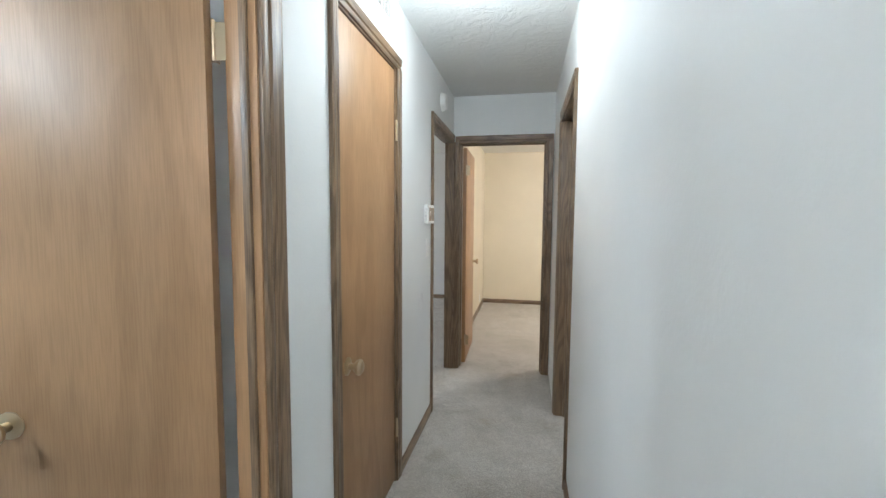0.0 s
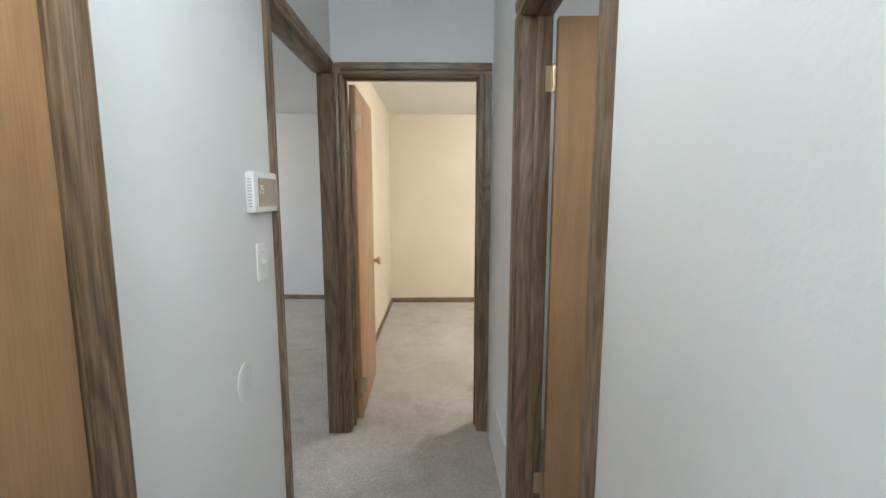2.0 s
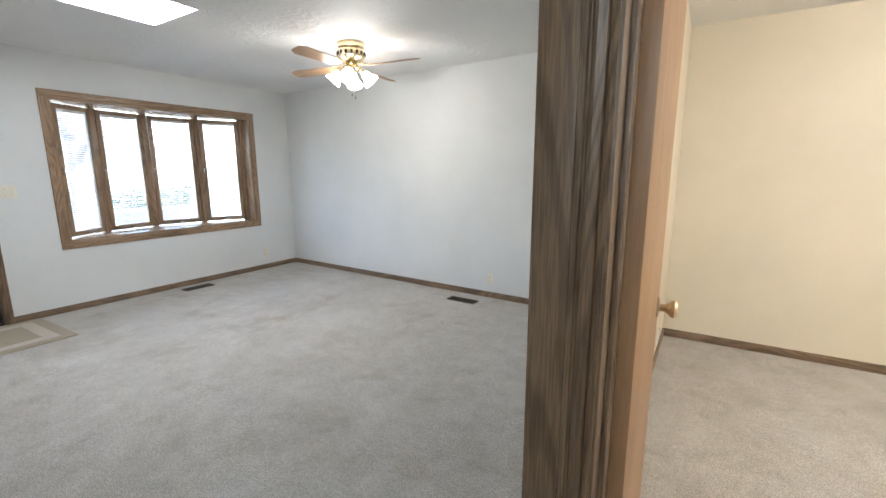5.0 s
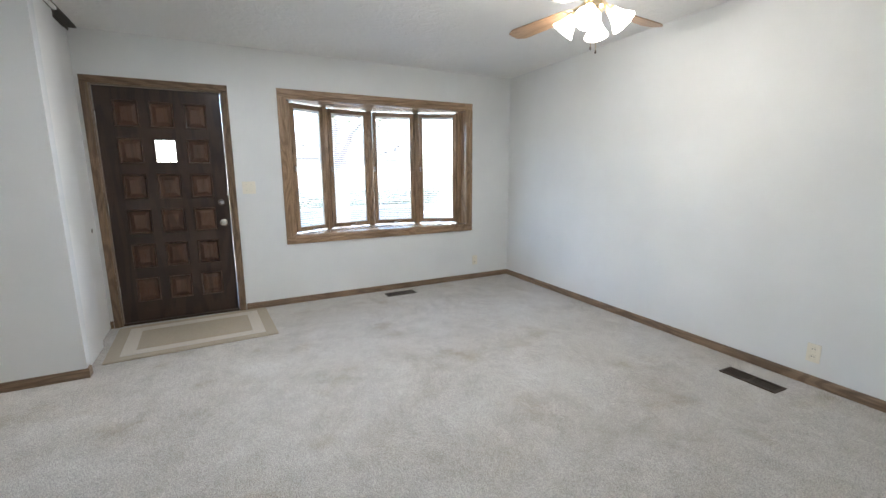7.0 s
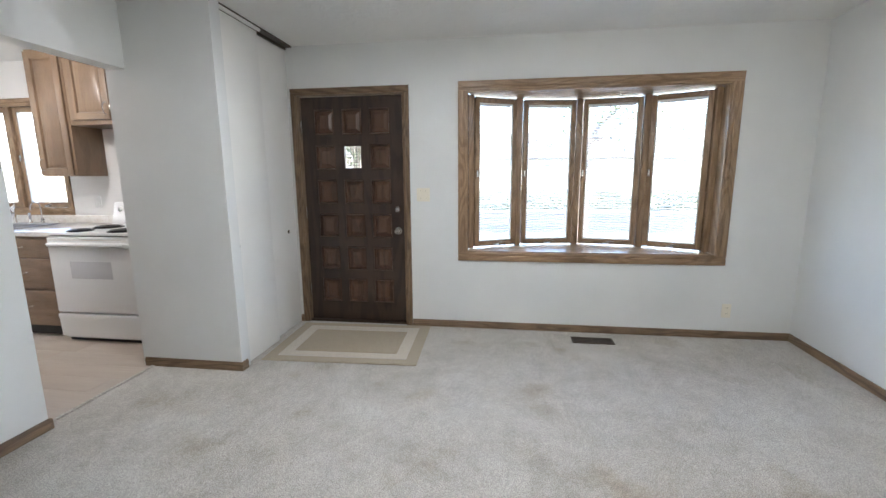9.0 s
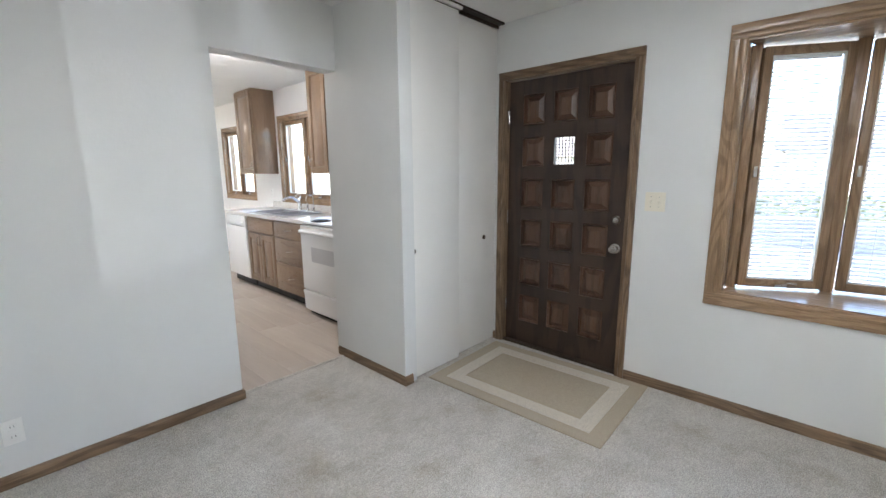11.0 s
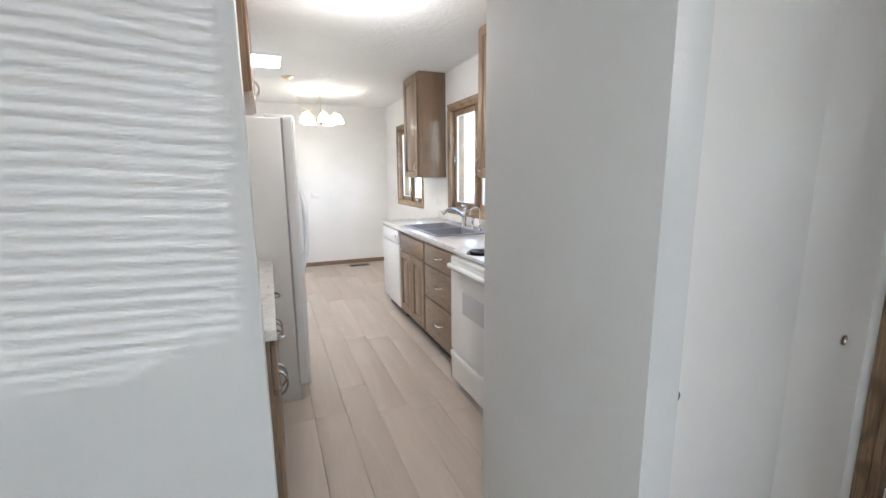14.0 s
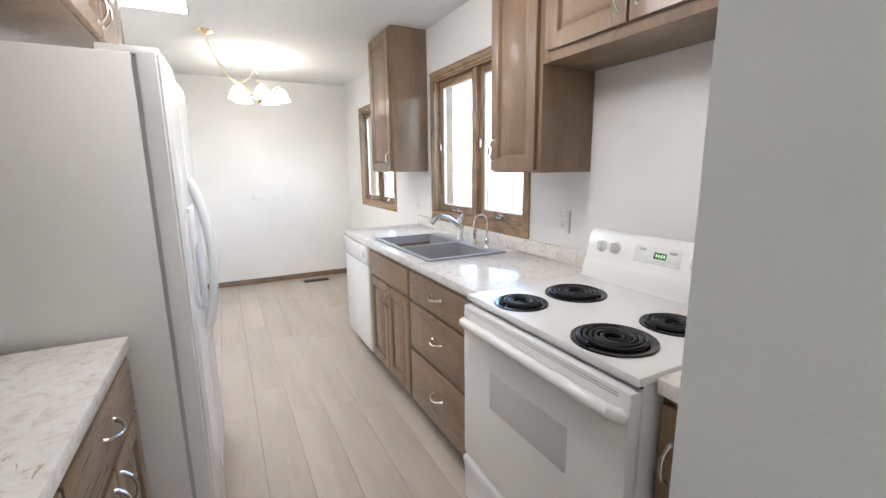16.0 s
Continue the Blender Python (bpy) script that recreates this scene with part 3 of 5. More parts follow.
def front_door():
    t = thing("front_door", "closed dark walnut front door with eighteen panels", "door", XF - 0.045, -0.692, 0.018)
    w, h, th = 0.914, 2.008, 0.04
    cols = [(0.118, 0.296), (0.368, 0.546), (0.618, 0.796)]
    rows = [(0.175 + 0.303 * i, 0.390 + 0.303 * i) for i in range(6)]
    bm = bmesh.new()
    xs = [0.0] + [v for c in cols for v in c] + [w]
    for i in range(0, len(xs), 2):
        box(bm, -th, 0, xs[i], xs[i + 1], 0, h)
    zs = [0.0] + [v for r in rows for v in r] + [h]
    for c0, c1 in cols:
        for i in range(0, len(zs), 2):
            box(bm, -th, 0, c0, c1, zs[i], zs[i + 1])
    body = part("door_body", bm, DARK, t)
    for i, (c0, c1) in enumerate(cols):
        for j, (r0, r1) in enumerate(rows):
            if (i, j) == (1, 4):
                lite = part("window", bx(-0.028, -0.024, c0, c1, r0, r1), GLASS, t, "small leaded glass light")
                lite.visible_shadow = False
                fr = bmesh.new()
                for a, b, c, d in ((c0, c0 + 0.014, r0, r1), (c1 - 0.014, c1, r0, r1), (c0, c1, r0, r0 + 0.014), (c0, c1, r1 - 0.014, r1)):
                    box(fr, -0.035, 0.003, a, b, c, d)
                part("frame", fr, DARK, lite)
                for k in range(1, 6):
                    y = c0 + 0.014 + (c1 - c0 - 0.028) * k / 6
                    part("lead_bar", bx(-0.024, -0.018, y - 0.0022, y + 0.0022, r0 + 0.014, r1 - 0.014), BLACK, lite)
                for k in range(1, 8):
                    z = r0 + 0.014 + (r1 - r0 - 0.028) * k / 8
                    part("lead_bar", bx(-0.024, -0.0185, c0 + 0.014, c1 - 0.014, z - 0.0022, z + 0.0022), BLACK, lite)
                continue
            pm = bmesh.new()
            steps = [(0.0, -0.002), (0.006, 0.006), (0.014, -0.020), (0.021, -0.022), (0.050, -0.003)]
            loops = []
            for ins, out in steps:
                loops.append([pm.verts.new((out, y, z)) for y, z in ((c0 + ins, r0 + ins), (c1 - ins, r0 + ins), (c1 - ins, r1 - ins), (c0 + ins, r1 - ins))])
            for a, b in zip(loops, loops[1:]):
                for k in range(4):
                    pm.faces.new((a[k], a[(k + 1) % 4], b[(k + 1) % 4], b[k]))
            pm.faces.new(loops[-1])
            box(pm, -th, -0.026, c0, c1, r0, r1)
            part("panel", pm, DARK_SHEEN, t)
    m = Matrix.Rotation(radians(90), 4, "Y")
    part("deadbolt", lathe([(0.029, 0), (0.029, 0.010), (0.022, 0.016), (0.018, 0.024), (0.0, 0.026)], 24, None, Matrix.Translation((0, w - 0.06, 1.035)) @ m), STEEL, t, "round nickel deadbolt")
    knob(t, Matrix.Translation((0, w - 0.06, 0.845)) @ m, STEEL, 0.029, label="nickel door knob")
    for z in (0.28, 1.0, 1.76):
        bm = lathe([(0.007, z - 0.05), (0.007, z + 0.05), (0.004, z + 0.056)], 12, None, Matrix.Translation((0.006, -0.002, 0)))
        part("hinge", bm, STEEL, t)
    bm = tube([(0.006, -0.002, 1.815), (0.02, -0.02, 1.82), (0.03, -0.055, 1.82)], 0.004, 8)
    tube([(0.01, -0.002, 1.815), (0.03, 0.004, 1.80), (0.032, 0.004, 1.76)], 0.004, 8, bm)
    part("hinge_stop", bm, STEEL, t)


front_door()


# ---- windows ----
def sash(t, p, q, z0, z1, mats, blind=0, out=0.0):
    """One casement between plan points p and q: frame, glass, blind, crank."""
    p, q = Vector((*p, 0)), Vector((*q, 0))
    d = q - p
    w = d.length
    ang = math.atan2(d.y, d.x)
    m = Matrix.Translation(p) @ Matrix.Rotation(ang, 4, "Z")

    def put(name, bm, mat, parent, label=""):
        bmesh.ops.transform(bm, matrix=m, verts=bm.verts)
        return part(name, bm, mat, parent, label)
    s = 0.045
    sh = put("sash", bx(0.004, s, -0.02, 0.02, z0, z1, 0.004), mats["z"], t)
    put("stile", bx(w - s, w - 0.004, -0.02, 0.02, z0, z1, 0.004), mats["z"], sh)
    put("rail", bx(s, w - s, -0.02, 0.02, z0, z0 + s, 0.004), mats["y"], sh)
    put("rail", bx(s, w - s, -0.02, 0.02, z1 - s, z1, 0.004), mats["y"], sh)
    bm = bmesh.new()
    for a, b, c, d2 in ((s, s + 0.009, z0 + s, z1 - s), (w - s - 0.009, w - s, z0 + s, z1 - s), (s, w - s, z0 + s, z0 + s + 0.009), (s, w - s, z1 - s - 0.009, z1 - s)):
        box(bm, a, b, -0.012, 0.006, c, d2)
    put("glazing_bead", bm, PLASTIC, sh, "white glazing bead")
    g = put("pane", bx(s, w - s, -0.003, 0.001, z0 + s, z1 - s), GLASS, sh)
    g.visible_shadow = False
    c = put("crank", bx(w * 0.5 - 0.03, w * 0.5 + 0.03, -0.045, -0.02, z0 + 0.006, z0 + 0.022, 0.004), STEEL, t, "metal window crank")
    put("crank_handle", tube([(w * 0.5, -0.04, z0 + 0.02), (w * 0.5 + 0.03, -0.055, z0 + 0.035), (w * 0.5 + 0.07, -0.05, z0 + 0.03)], 0.005, 8), STEEL, c)
    put("latch", bx(0.012, 0.03, -0.034, -0.02, (z0 + z1) / 2 - 0.03, (z0 + z1) / 2 + 0.03, 0.003), STEEL, t)
    if blind:
        bt = tagged(new("window_blind"), "white aluminium mini blind with open slats", "blind", "window blinds")
        bt.matrix_world = m @ Matrix.Translation((w / 2, 0.013, z0 + s))
        hh = z1 - z0 - 2 * s
        hw = w / 2 - s - 0.012
        part("head_rail", bx(-hw, hw, -0.008, 0.008, hh - 0.024, hh - 0.002, 0.002), BLINDM, bt)
        part("bottom_rail", bx(-hw, hw, -0.007, 0.007, 0.0, 0.010, 0.002), BLINDM, bt)
        sb = bmesh.new()
        rows = []
        for yy, zz in ((-0.0092, -0.0062), (0.0, 0.0008), (0.0092, 0.0056)):
            rows.append((sb.verts.new((-hw, yy, zz)), sb.verts.new((hw, yy, zz))))
        for a, b in zip(rows, rows[1:]):
            sb.faces.new((a[0], a[1], b[1], b[0]))
        me = mesh_of("slat", sb, BLINDM)
        n = int((hh - 0.045) / 0.0225)
        for i in range(n):
            o = new("slat", me)
            o.parent = bt
            o.location = (0, 0, 0.024 + 0.0225 * i)
        for u in (-hw * 0.6, hw * 0.6):
            part("cord", bx(u - 0.0008, u + 0.0008, -0.0095, -0.0085, 0.01, hh - 0.02), BLINDM, bt)


def bow_window():
    t = thing("window_1", "stained oak bow window with four casements", "window", kind="structure")
    y0, y1, z0, z1 = 0.785, 2.785, 0.70, 2.02
    # side and head linings, seat and head boards
    part("lining", bx(XF - 0.15, XF, 0.765, y0, 0.68, 2.04, 0.002), OAKL["z"], t)
    part("lining", bx(XF - 0.15, XF, y1, 2.805, 0.68, 2.04, 0.002), OAKL["z"], t)
    arc = [(XF, y0)] + [(x - 0.05, y) for x, y in BAY] + [(XF, y1)]
    part("sill", prism(arc, "z", 0.66, z0), OAKL["y"], t, "varnished oak window seat")
    part("head_board", prism(arc, "z", z1, 2.06), OAKL["y"], t, "varnished oak head board")
    w = 0.075
    for a, s in ((0.779, -1), (2.791, 1)):
        part("casing", casing_leg_z(w, 0.69, 2.03, a, s), OAKL["z"], t)
    part("casing", casing_head(w, 2.03, 0.779 - w, 2.791 + w, 1, "x", XF), OAKL["y"], t)
    pts = [(XF + v, 0.69 - u) for u, v in casing_profile(w)]
    part("casing", prism(pts, "y", 0.779 - w, 2.791 + w), OAKL["y"], t)
    for i, (x, y) in enumerate(BAY):
        hw = 0.028
        part("mullion", bx(x - 0.045, x + 0.022, y - hw, y + hw, z0, z1, 0.004), OAKL["z"], t)
        if i in (0, 4):
            s = -1 if i == 0 else 1
            part("filler", prism([(x - 0.045, y), (x + 0.02, y), (XF - 0.148, y0 if s < 0 else y1), (x - 0.045, y0 if s < 0 else y1)], "z", z0, z1), OAKL["z"], t)
    for i, (p, q) in enumerate(zip(BAY, BAY[1:])):
        d = Vector((q[0] - p[0], q[1] - p[1])).normalized() * 0.030
        sash(t, (p[0] + d.x, p[1] + d.y), (q[0] - d.x, q[1] - d.y), z0 + 0.012, z1 - 0.012, OAKL, blind=1)


def casing_leg_z(w, z0, z1, inner, s):
    pts = [(XF + v, inner + s * u) for u, v in casing_profile(w)]
    return prism(pts, "z", z0, z1)


bow_window()


def casement_pair(name, y0, y1, z0, z1, label):
    t = thing(name, label, "window", kind="structure")
    w = 0.06
    for a, s in ((y0, -1), (y1, 1)):
        part("casing", casing_leg_z(w, z0, z1, a, s), OAKL["z"], t)
        part("jamb", bx(XF - 0.15, XF - 0.002, a - 0.008 if s > 0 else a - 0.002, a + 0.002 if s > 0 else a + 0.008, z0, z1), OAKL["z"], t)
    part("casing", casing_head(w, z1, y0 - w, y1 + w, 1, "x", XF), OAKL["y"], t)
    part("casing", prism([(XF + v, z0 - u) for u, v in casing_profile(w)], "y", y0 - w, y1 + w), OAKL["y"], t)
    part("sill", bx(XF - 0.15, XF, y0, y1, z0, z0 + 0.012), OAKL["y"], t)
    part("head", bx(XF - 0.15, XF, y0, y1, z1 - 0.012, z1), OAKL["y"], t)
    mid = (y0 + y1) / 2
    part("mullion", bx(XF - 0.09, XF - 0.01, mid - 0.028, mid + 0.028, z0 + 0.012, z1 - 0.012, 0.004), OAKL["z"], t)
    for a, b in ((y0 + 0.009, mid - 0.029), (mid + 0.029, y1 - 0.009)):
        sash(t, (XF - 0.055, a), (XF - 0.055, b), z0 + 0.014, z1 - 0.014, OAKL)


casement_pair("window_2", -4.245, -3.135, 1.05, 2.04, "oak double casement window over the kitchen sink")
casement_pair("window_3", -6.165, -5.165, 1.035, 2.02, "oak double casement window in the dining area")

# ---- living room ----
def sliding_doors():
    for x0, x1, y, px in ((-4.56, -4.065, -0.745, -4.114), (-5.045, -4.52, -0.785, -4.90)):
        t = thing("sliding_door", "white painted sliding closet door beside the front door", "door", (x0 + x1) / 2, y, 0.004, group="closet sliding doors")
        w = (x1 - x0) / 2
        part("slab", bx(-w, w, -0.032, 0.0, 0, 2.405, 0.003), SLIDE, t)
        mm = Matrix.Translation((px - (x0 + x1) / 2, 0, 0.866)) @ Matrix.Rotation(radians(-90), 4, "X")
        part("finger_pull", lathe([(0.017, 0.0), (0.017, 0.004), (0.012, 0.0045), (0.010, 0.001), (0.0, 0.0008)], 20, None, mm), STEEL, t, "small round metal finger pull")
    tr = thing("closet_track", "dark metal sliding door track under the ceiling", "track", -4.55, -0.77, H, kind="structure")
    bm = bx(-0.495, 0.45, -0.055, 0.05, -0.012, 0.0)
    part("top", bm, VENTB, tr)
    part("lip", bx(-0.495, 0.45, -0.008, -0.002, -0.032, -0.012), VENTB, tr)
    part("fascia", bx(-0.02, 0.45, 0.03, 0.05, -0.03, -0.012), SLIDE, tr)


sliding_doors()


def ceiling_fan():
    t = thing("ceiling_fan", "polished brass ceiling fan with four blades and lit glass shades", "ceiling fan", -2.535, 2.13, H)
    part("canopy", lathe([(0.105, 0.0), (0.112, -0.012), (0.112, -0.040), (0.102, -0.052)], 40), BRASS, t)
    part("motor", lathe([(0.102, -0.052), (0.116, -0.062), (0.120, -0.085), (0.116, -0.115), (0.095, -0.140), (0.06, -0.152), (0.05, -0.158)], 40), BRASS, t)
    for k in range(16):
        a = 2 * math.pi * k / 16
        part("motor_vent", bx(-0.004, 0.004, -0.009, 0.009, -0.105, -0.078), VENTB, t).matrix_basis = Matrix.Rotation(a, 4, "Z") @ Matrix.Translation((0.119, 0, 0))
    part("light_hub", lathe([(0.045, -0.155), (0.052, -0.175), (0.075, -0.195), (0.075, -0.215), (0.05, -0.235), (0.02, -0.245), (0.0, -0.247)], 32), BRASS, t)
    pale = wood("blade_oak_veneer", (0.33, 0.20, 0.11), (0.44, 0.28, 0.16), "x", 0.35, 10, 0.25)
    for k in range(4):
        a = radians(6 + 90 * k)
        m = Matrix.Rotation(a, 4, "Z") @ Matrix.Translation((0, 0, -0.196)) @ Matrix.Rotation(radians(12), 4, "X")
        o = [(0.185, -0.052), (0.60, -0.070), (0.66, -0.040), (0.665, 0.0), (0.66, 0.040), (0.60, 0.070), (0.185, 0.052)]
        b = part("blade", prism(o, "z", -0.003, 0.003, 0.001), pale, t, "oak veneer fan blade")
        b.matrix_basis = m
        bm = tube([(0.085, 0, 0.022), (0.12, 0, 0.02), (0.16, 0, 0.006), (0.20, 0.0, 0.006)], [0.011, 0.009, 0.008, 0.006], 8)
        for s in (-1, 1):
            tube([(0.125, 0, 0.014), (0.16, 0.028 * s, 0.008), (0.20, 0.034 * s, 0.006), (0.235, 0.02 * s, 0.005)], 0.005, 8, bm)
        br = part("blade_bracket", bm, BRASS, t)
        br.matrix_basis = m
    for k in range(4):
        a = radians(35 + 90 * k)
        m = Matrix.Rotation(a, 4, "Z") @ Matrix.Translation((0.07, 0, -0.205)) @ Matrix.Rotation(radians(138), 4, "Y")
        arm = part("lamp_arm", lathe([(0.012, -0.02), (0.012, 0.025), (0.026, 0.03), (0.026, 0.055), (0.02, 0.06)], 20), BRASS, t)
        arm.matrix_basis = m
        sh = bmesh.new()
        n = 36
        prof = [(0.027, 0.05), (0.034, 0.075), (0.045, 0.105), (0.062, 0.135), (0.070, 0.15)]
        rings = []
        for r, z in prof:
            rings.append([sh.verts.new(((r + 0.0025 * math.cos(18 * 2 * math.pi * i / n) * (r / 0.06)) * math.cos(2 * math.pi * i / n), r * math.sin(2 * math.pi * i / n), z)) for i in range(n)])
        for p, q in zip(rings, rings[1:]):
            for i in range(n):
                sh.faces.new((p[i], p[(i + 1) % n], q[(i + 1) % n], q[i]))
        s = part("shade", sh, SHADE, t, "lit frosted tulip glass shade")
        s.visible_shadow = False
        s.matrix_basis = m
    for dx, ln in ((0.02, 0.20), (-0.02, 0.17)):
        c = part("pull_chain", tube([(dx, 0.015, -0.24), (dx, 0.015, -0.24 - ln)], 0.0016, 6), BRASS, t)
        part("pull_bob", lathe([(0.0, -0.24 - ln - 0.022), (0.005, -0.24 - ln - 0.015), (0.004, -0.24 - ln)], 12, None, Matrix.Translation((dx, 0.015, 0))), VENTB, c)
    for k in range(4):
        a = radians(35 + 90 * k)
        r = 0.12
        lamp("fan_bulb", "POINT", pose(-2.535 + r * math.cos(a), 2.13 + r * math.sin(a), H - 0.305), FAN_W, (1.0, 0.96, 0.90), soft=0.03)


FAN_W = 0.3
ceiling_fan()


def register(name, label, x, y, z, lx, ly, mat, n, kind_axis="x", rx=0, ry=0, rz=0):
    """A slotted metal floor register, lx by ly, face up, turned as given."""
    t = tagged(new(name), label, "vent")
    t.matrix_world = pose(x, y, z, rx, ry, rz)
    bm = bmesh.new()
    b = 0.012
    for a in ((-lx / 2, lx / 2, -ly / 2, -ly / 2 + b), (-lx / 2, lx / 2, ly / 2 - b, ly / 2), (-lx / 2, -lx / 2 + b, -ly / 2 + b, ly / 2 - b), (lx / 2 - b, lx / 2, -ly / 2 + b, ly / 2 - b), (-0.006, 0.006, -ly / 2 + b, ly / 2 - b)):
        box(bm, *a, 0.0, 0.007)
    part("frame", bm, mat, t)
    # near-black sheet in place of the shaded duct opening
    part("throat", bx(-lx / 2 + b, lx / 2 - b, -ly / 2 + b, ly / 2 - b, 0.0005, 0.0015), DARKGAP, t)
    for i in range(n):
        u = -lx / 2 + b + (lx - 2 * b) * (i + 0.5) / n
        part("slat", bx(u - 0.0022, u + 0.0022, -ly / 2 + b, ly / 2 - b, 0.0015, 0.0055), mat, t)
    return t


register("floor_register", "bronze metal floor register set in the carpet", -1.92, 3.03, 0.0, 0.33, 0.125, VENTB, 22, rz=SKEW)
register("floor_register", "bronze metal floor register set in the carpet", -4.85, 1.83, 0.0, 0.33, 0.125, VENTB, 22, rz=90)
register("floor_register", "bronze metal floor register in the vinyl floor", -4.50, -6.62, 0.0, 0.30, 0.11, VENTB, 20)
register("wall_grille", "white metal supply grille high on the hallway wall", 0.0, -1.92, 2.345, 0.26, 0.12, PLASTIC, 12, rx=90, rz=90)
register("return_grille", "white metal return air grille low on the hallway wall", XR, -0.36, 0.155, 0.56, 0.29, PLASTIC, 40, rx=90, rz=-90)


def rug():
    t = thing("door_mat", "tan and cream rectangular rug before the front door", "rug", -4.60, -0.115, 0.0, 2.0)
    def ring(a, b, h):
        bm = bmesh.new()
        (ax, ay), (bx_, by) = a, b
        for r in ((-ax, ax, by, ay), (-ax, ax, -ay, -by), (-ax, -bx_, -by, by), (bx_, ax, -by, by)):
            box(bm, *r, 0.0, h)
        return bm
    part("binding", ring((0.405, 0.585), (0.392, 0.572), 0.007), RUG_TAN, t)
    part("outer_band", ring((0.392, 0.572), (0.325, 0.495), 0.009), RUG_TAN, t)
    part("cream_border", ring((0.325, 0.495), (0.235, 0.405), 0.011), RUG_CREAM, t, "cream woven border")
    part("inner_line", ring((0.235, 0.405), (0.222, 0.392), 0.009), RUG_TAN, t)
    part("centre_field", bx(-0.222, 0.222, -0.392, 0.392, 0, 0.011, 0.003), RUG_TAN, t)


rug()


def plate(name, label, x, y, z, rz, mat, w=0.07, h=0.115, kind="outlet"):
    """A wall plate facing local -y."""
    t = thing(name, label, "outlet" if kind == "outlet" else "switch", x, y, z, rz)
    part("cover", bx(-w / 2, w / 2, -0.006, 0, -h / 2, h / 2, 0.0025), mat, t)
    n = max(1, round(w / 0.06)) if kind == "switch" else 1
    if kind == "switch":
        for i in range(n):
            u = (i - (n - 1) / 2) * 0.046
            part("toggle", prism([(-0.006, -0.009), (-0.018, -0.002), (-0.018, 0.005), (-0.006, 0.009)], "x", u - 0.005, u + 0.005), mat, t)
            for v in (-0.03, 0.03):
                part("screw", lathe([(0.003, 0), (0.003, 0.001)], 10, None, Matrix.Translation((u, -0.006, v)) @ Matrix.Rotation(radians(90), 4, "X")), STEEL, t)
    elif kind == "outlet":
        for v in (-0.024, 0.024):
            r = part("receptacle", bx(-0.016, 0.016, -0.008, -0.005, v - 0.014, v + 0.014, 0.004), mat, t)
            for u in (-0.006, 0.006):
                # slots are dark strips on the face, their shade in the colour
                part("slot", bx(u - 0.001, u + 0.001, -0.0086, -0.008, v - 0.002, v + 0.007), DARKGAP, r)
    else:
        part("jack", lathe([(0.009, 0.0), (0.006, 0.002), (0.005, 0.008), (0.0, 0.008)], 14, None, Matrix.Translation((0, -0.006, 0)) @ Matrix.Rotation(radians(90), 4, "X")), BRASS, t)
    return t


plate("light_switch", "double ivory light switch beside the front door", XF, 0.40, 1.185, 90, IVORY, 0.115, 0.115, "switch")
plate("light_switch", "white light switch below the thermostat", 0.0, -1.018, 1.184, 90, PLASTIC, 0.075, 0.12, "switch")
plate("wall_outlet", "ivory outlet under the bow window", XF, 2.917, 0.235, 90, IVORY)
plate("wall_outlet", "ivory outlet low on the north wall", -1.72, YN + (-1.72 - XF) * math.tan(radians(SKEW)), 0.205, SKEW, IVORY)
plate("wall_outlet", "white outlet low on the wall by the kitchen", -2.235, YS, 0.255, 180, PLASTIC)
plate("cable_plate", "ivory cable jack plate low on the wall", -2.143, YS, 0.225, 180, IVORY, kind="jack")
plate("phone_plate", "white cable plate low on the wall", -2.05, YS, 0.215, 180, PLASTIC, kind="jack")
plate("wall_outlet", "small white outlet by the bedroom baseboard", -0.022, 2.55, 0.16, 90, PLASTIC)
plate("wall_outlet", "white outlet on the kitchen wall above the worktop", XF + 0.004, -4.62, 1.10, 90, PLASTIC)
plate("wall_outlet", "white outlet between sink window and range", XF + 0.004, -2.80, 1.12, 90, PLASTIC)


def text_part(body, size, m, mat, parent, depth=0.0004):
    c = bpy.data.curves.new("digits", "FONT")
    c.body, c.size, c.extrude, c.align_x, c.align_y = body, size, depth, "CENTER", "CENTER"
    o = new("digits", c)
    o.data.materials.append(mat)
    o.parent = parent
    o.matrix_basis = m
    return o


def thermostat():
    t = thing("thermostat", "white touchscreen thermostat showing 75", "thermostat", 0.0, -1.017, 1.405, 90)
    part("case", bx(-0.089, 0.089, -0.028, 0, -0.062, 0.062, 0.006), PLASTIC, t)
    part("screen", bx(-0.062, 0.078, -0.0295, -0.028, -0.044, 0.042), SCREEN, t, "glass touchscreen with the opposite door's tan reflection in its colour")
    text_part("75", 0.036, pose(-0.040, -0.0298, 0.006, 90), DIGIT, t)
    for i in range(10):
        z = -0.045 + 0.009 * i
        part("vent_slot", bx(-0.0896, -0.0888, -0.020, -0.008, z, z + 0.004), GREY, t)


thermostat()
t = thing("wall_patch", "oval white plaster patch on the hallway wall", "wall patch", 0.0, -1.18, 0.85)
part("disc", lathe([(0.046, 0), (0.046, 0.002), (0.043, 0.0035), (0.0, 0.004)], 32, None, Matrix.Rotation(radians(90), 4, "Y") @ Matrix.Diagonal((1.25, 1, 1, 1))), PAINT, t)
t = thing("smoke_detector", "white round smoke detector high on the wall", "smoke detector", 0.0, -0.545, 2.255)
m = Matrix.Rotation(radians(90), 4, "Y")
part("base", lathe([(0.068, 0), (0.068, 0.012), (0.064, 0.014)], 36, None, m), PLASTIC, t)
part("cover", lathe([(0.062, 0.014), (0.060, 0.030), (0.05, 0.038), (0.0, 0.040)], 36, None, m), PLASTIC, t)

# unseen ceiling lights added to brighten the hall, bedroom and side rooms


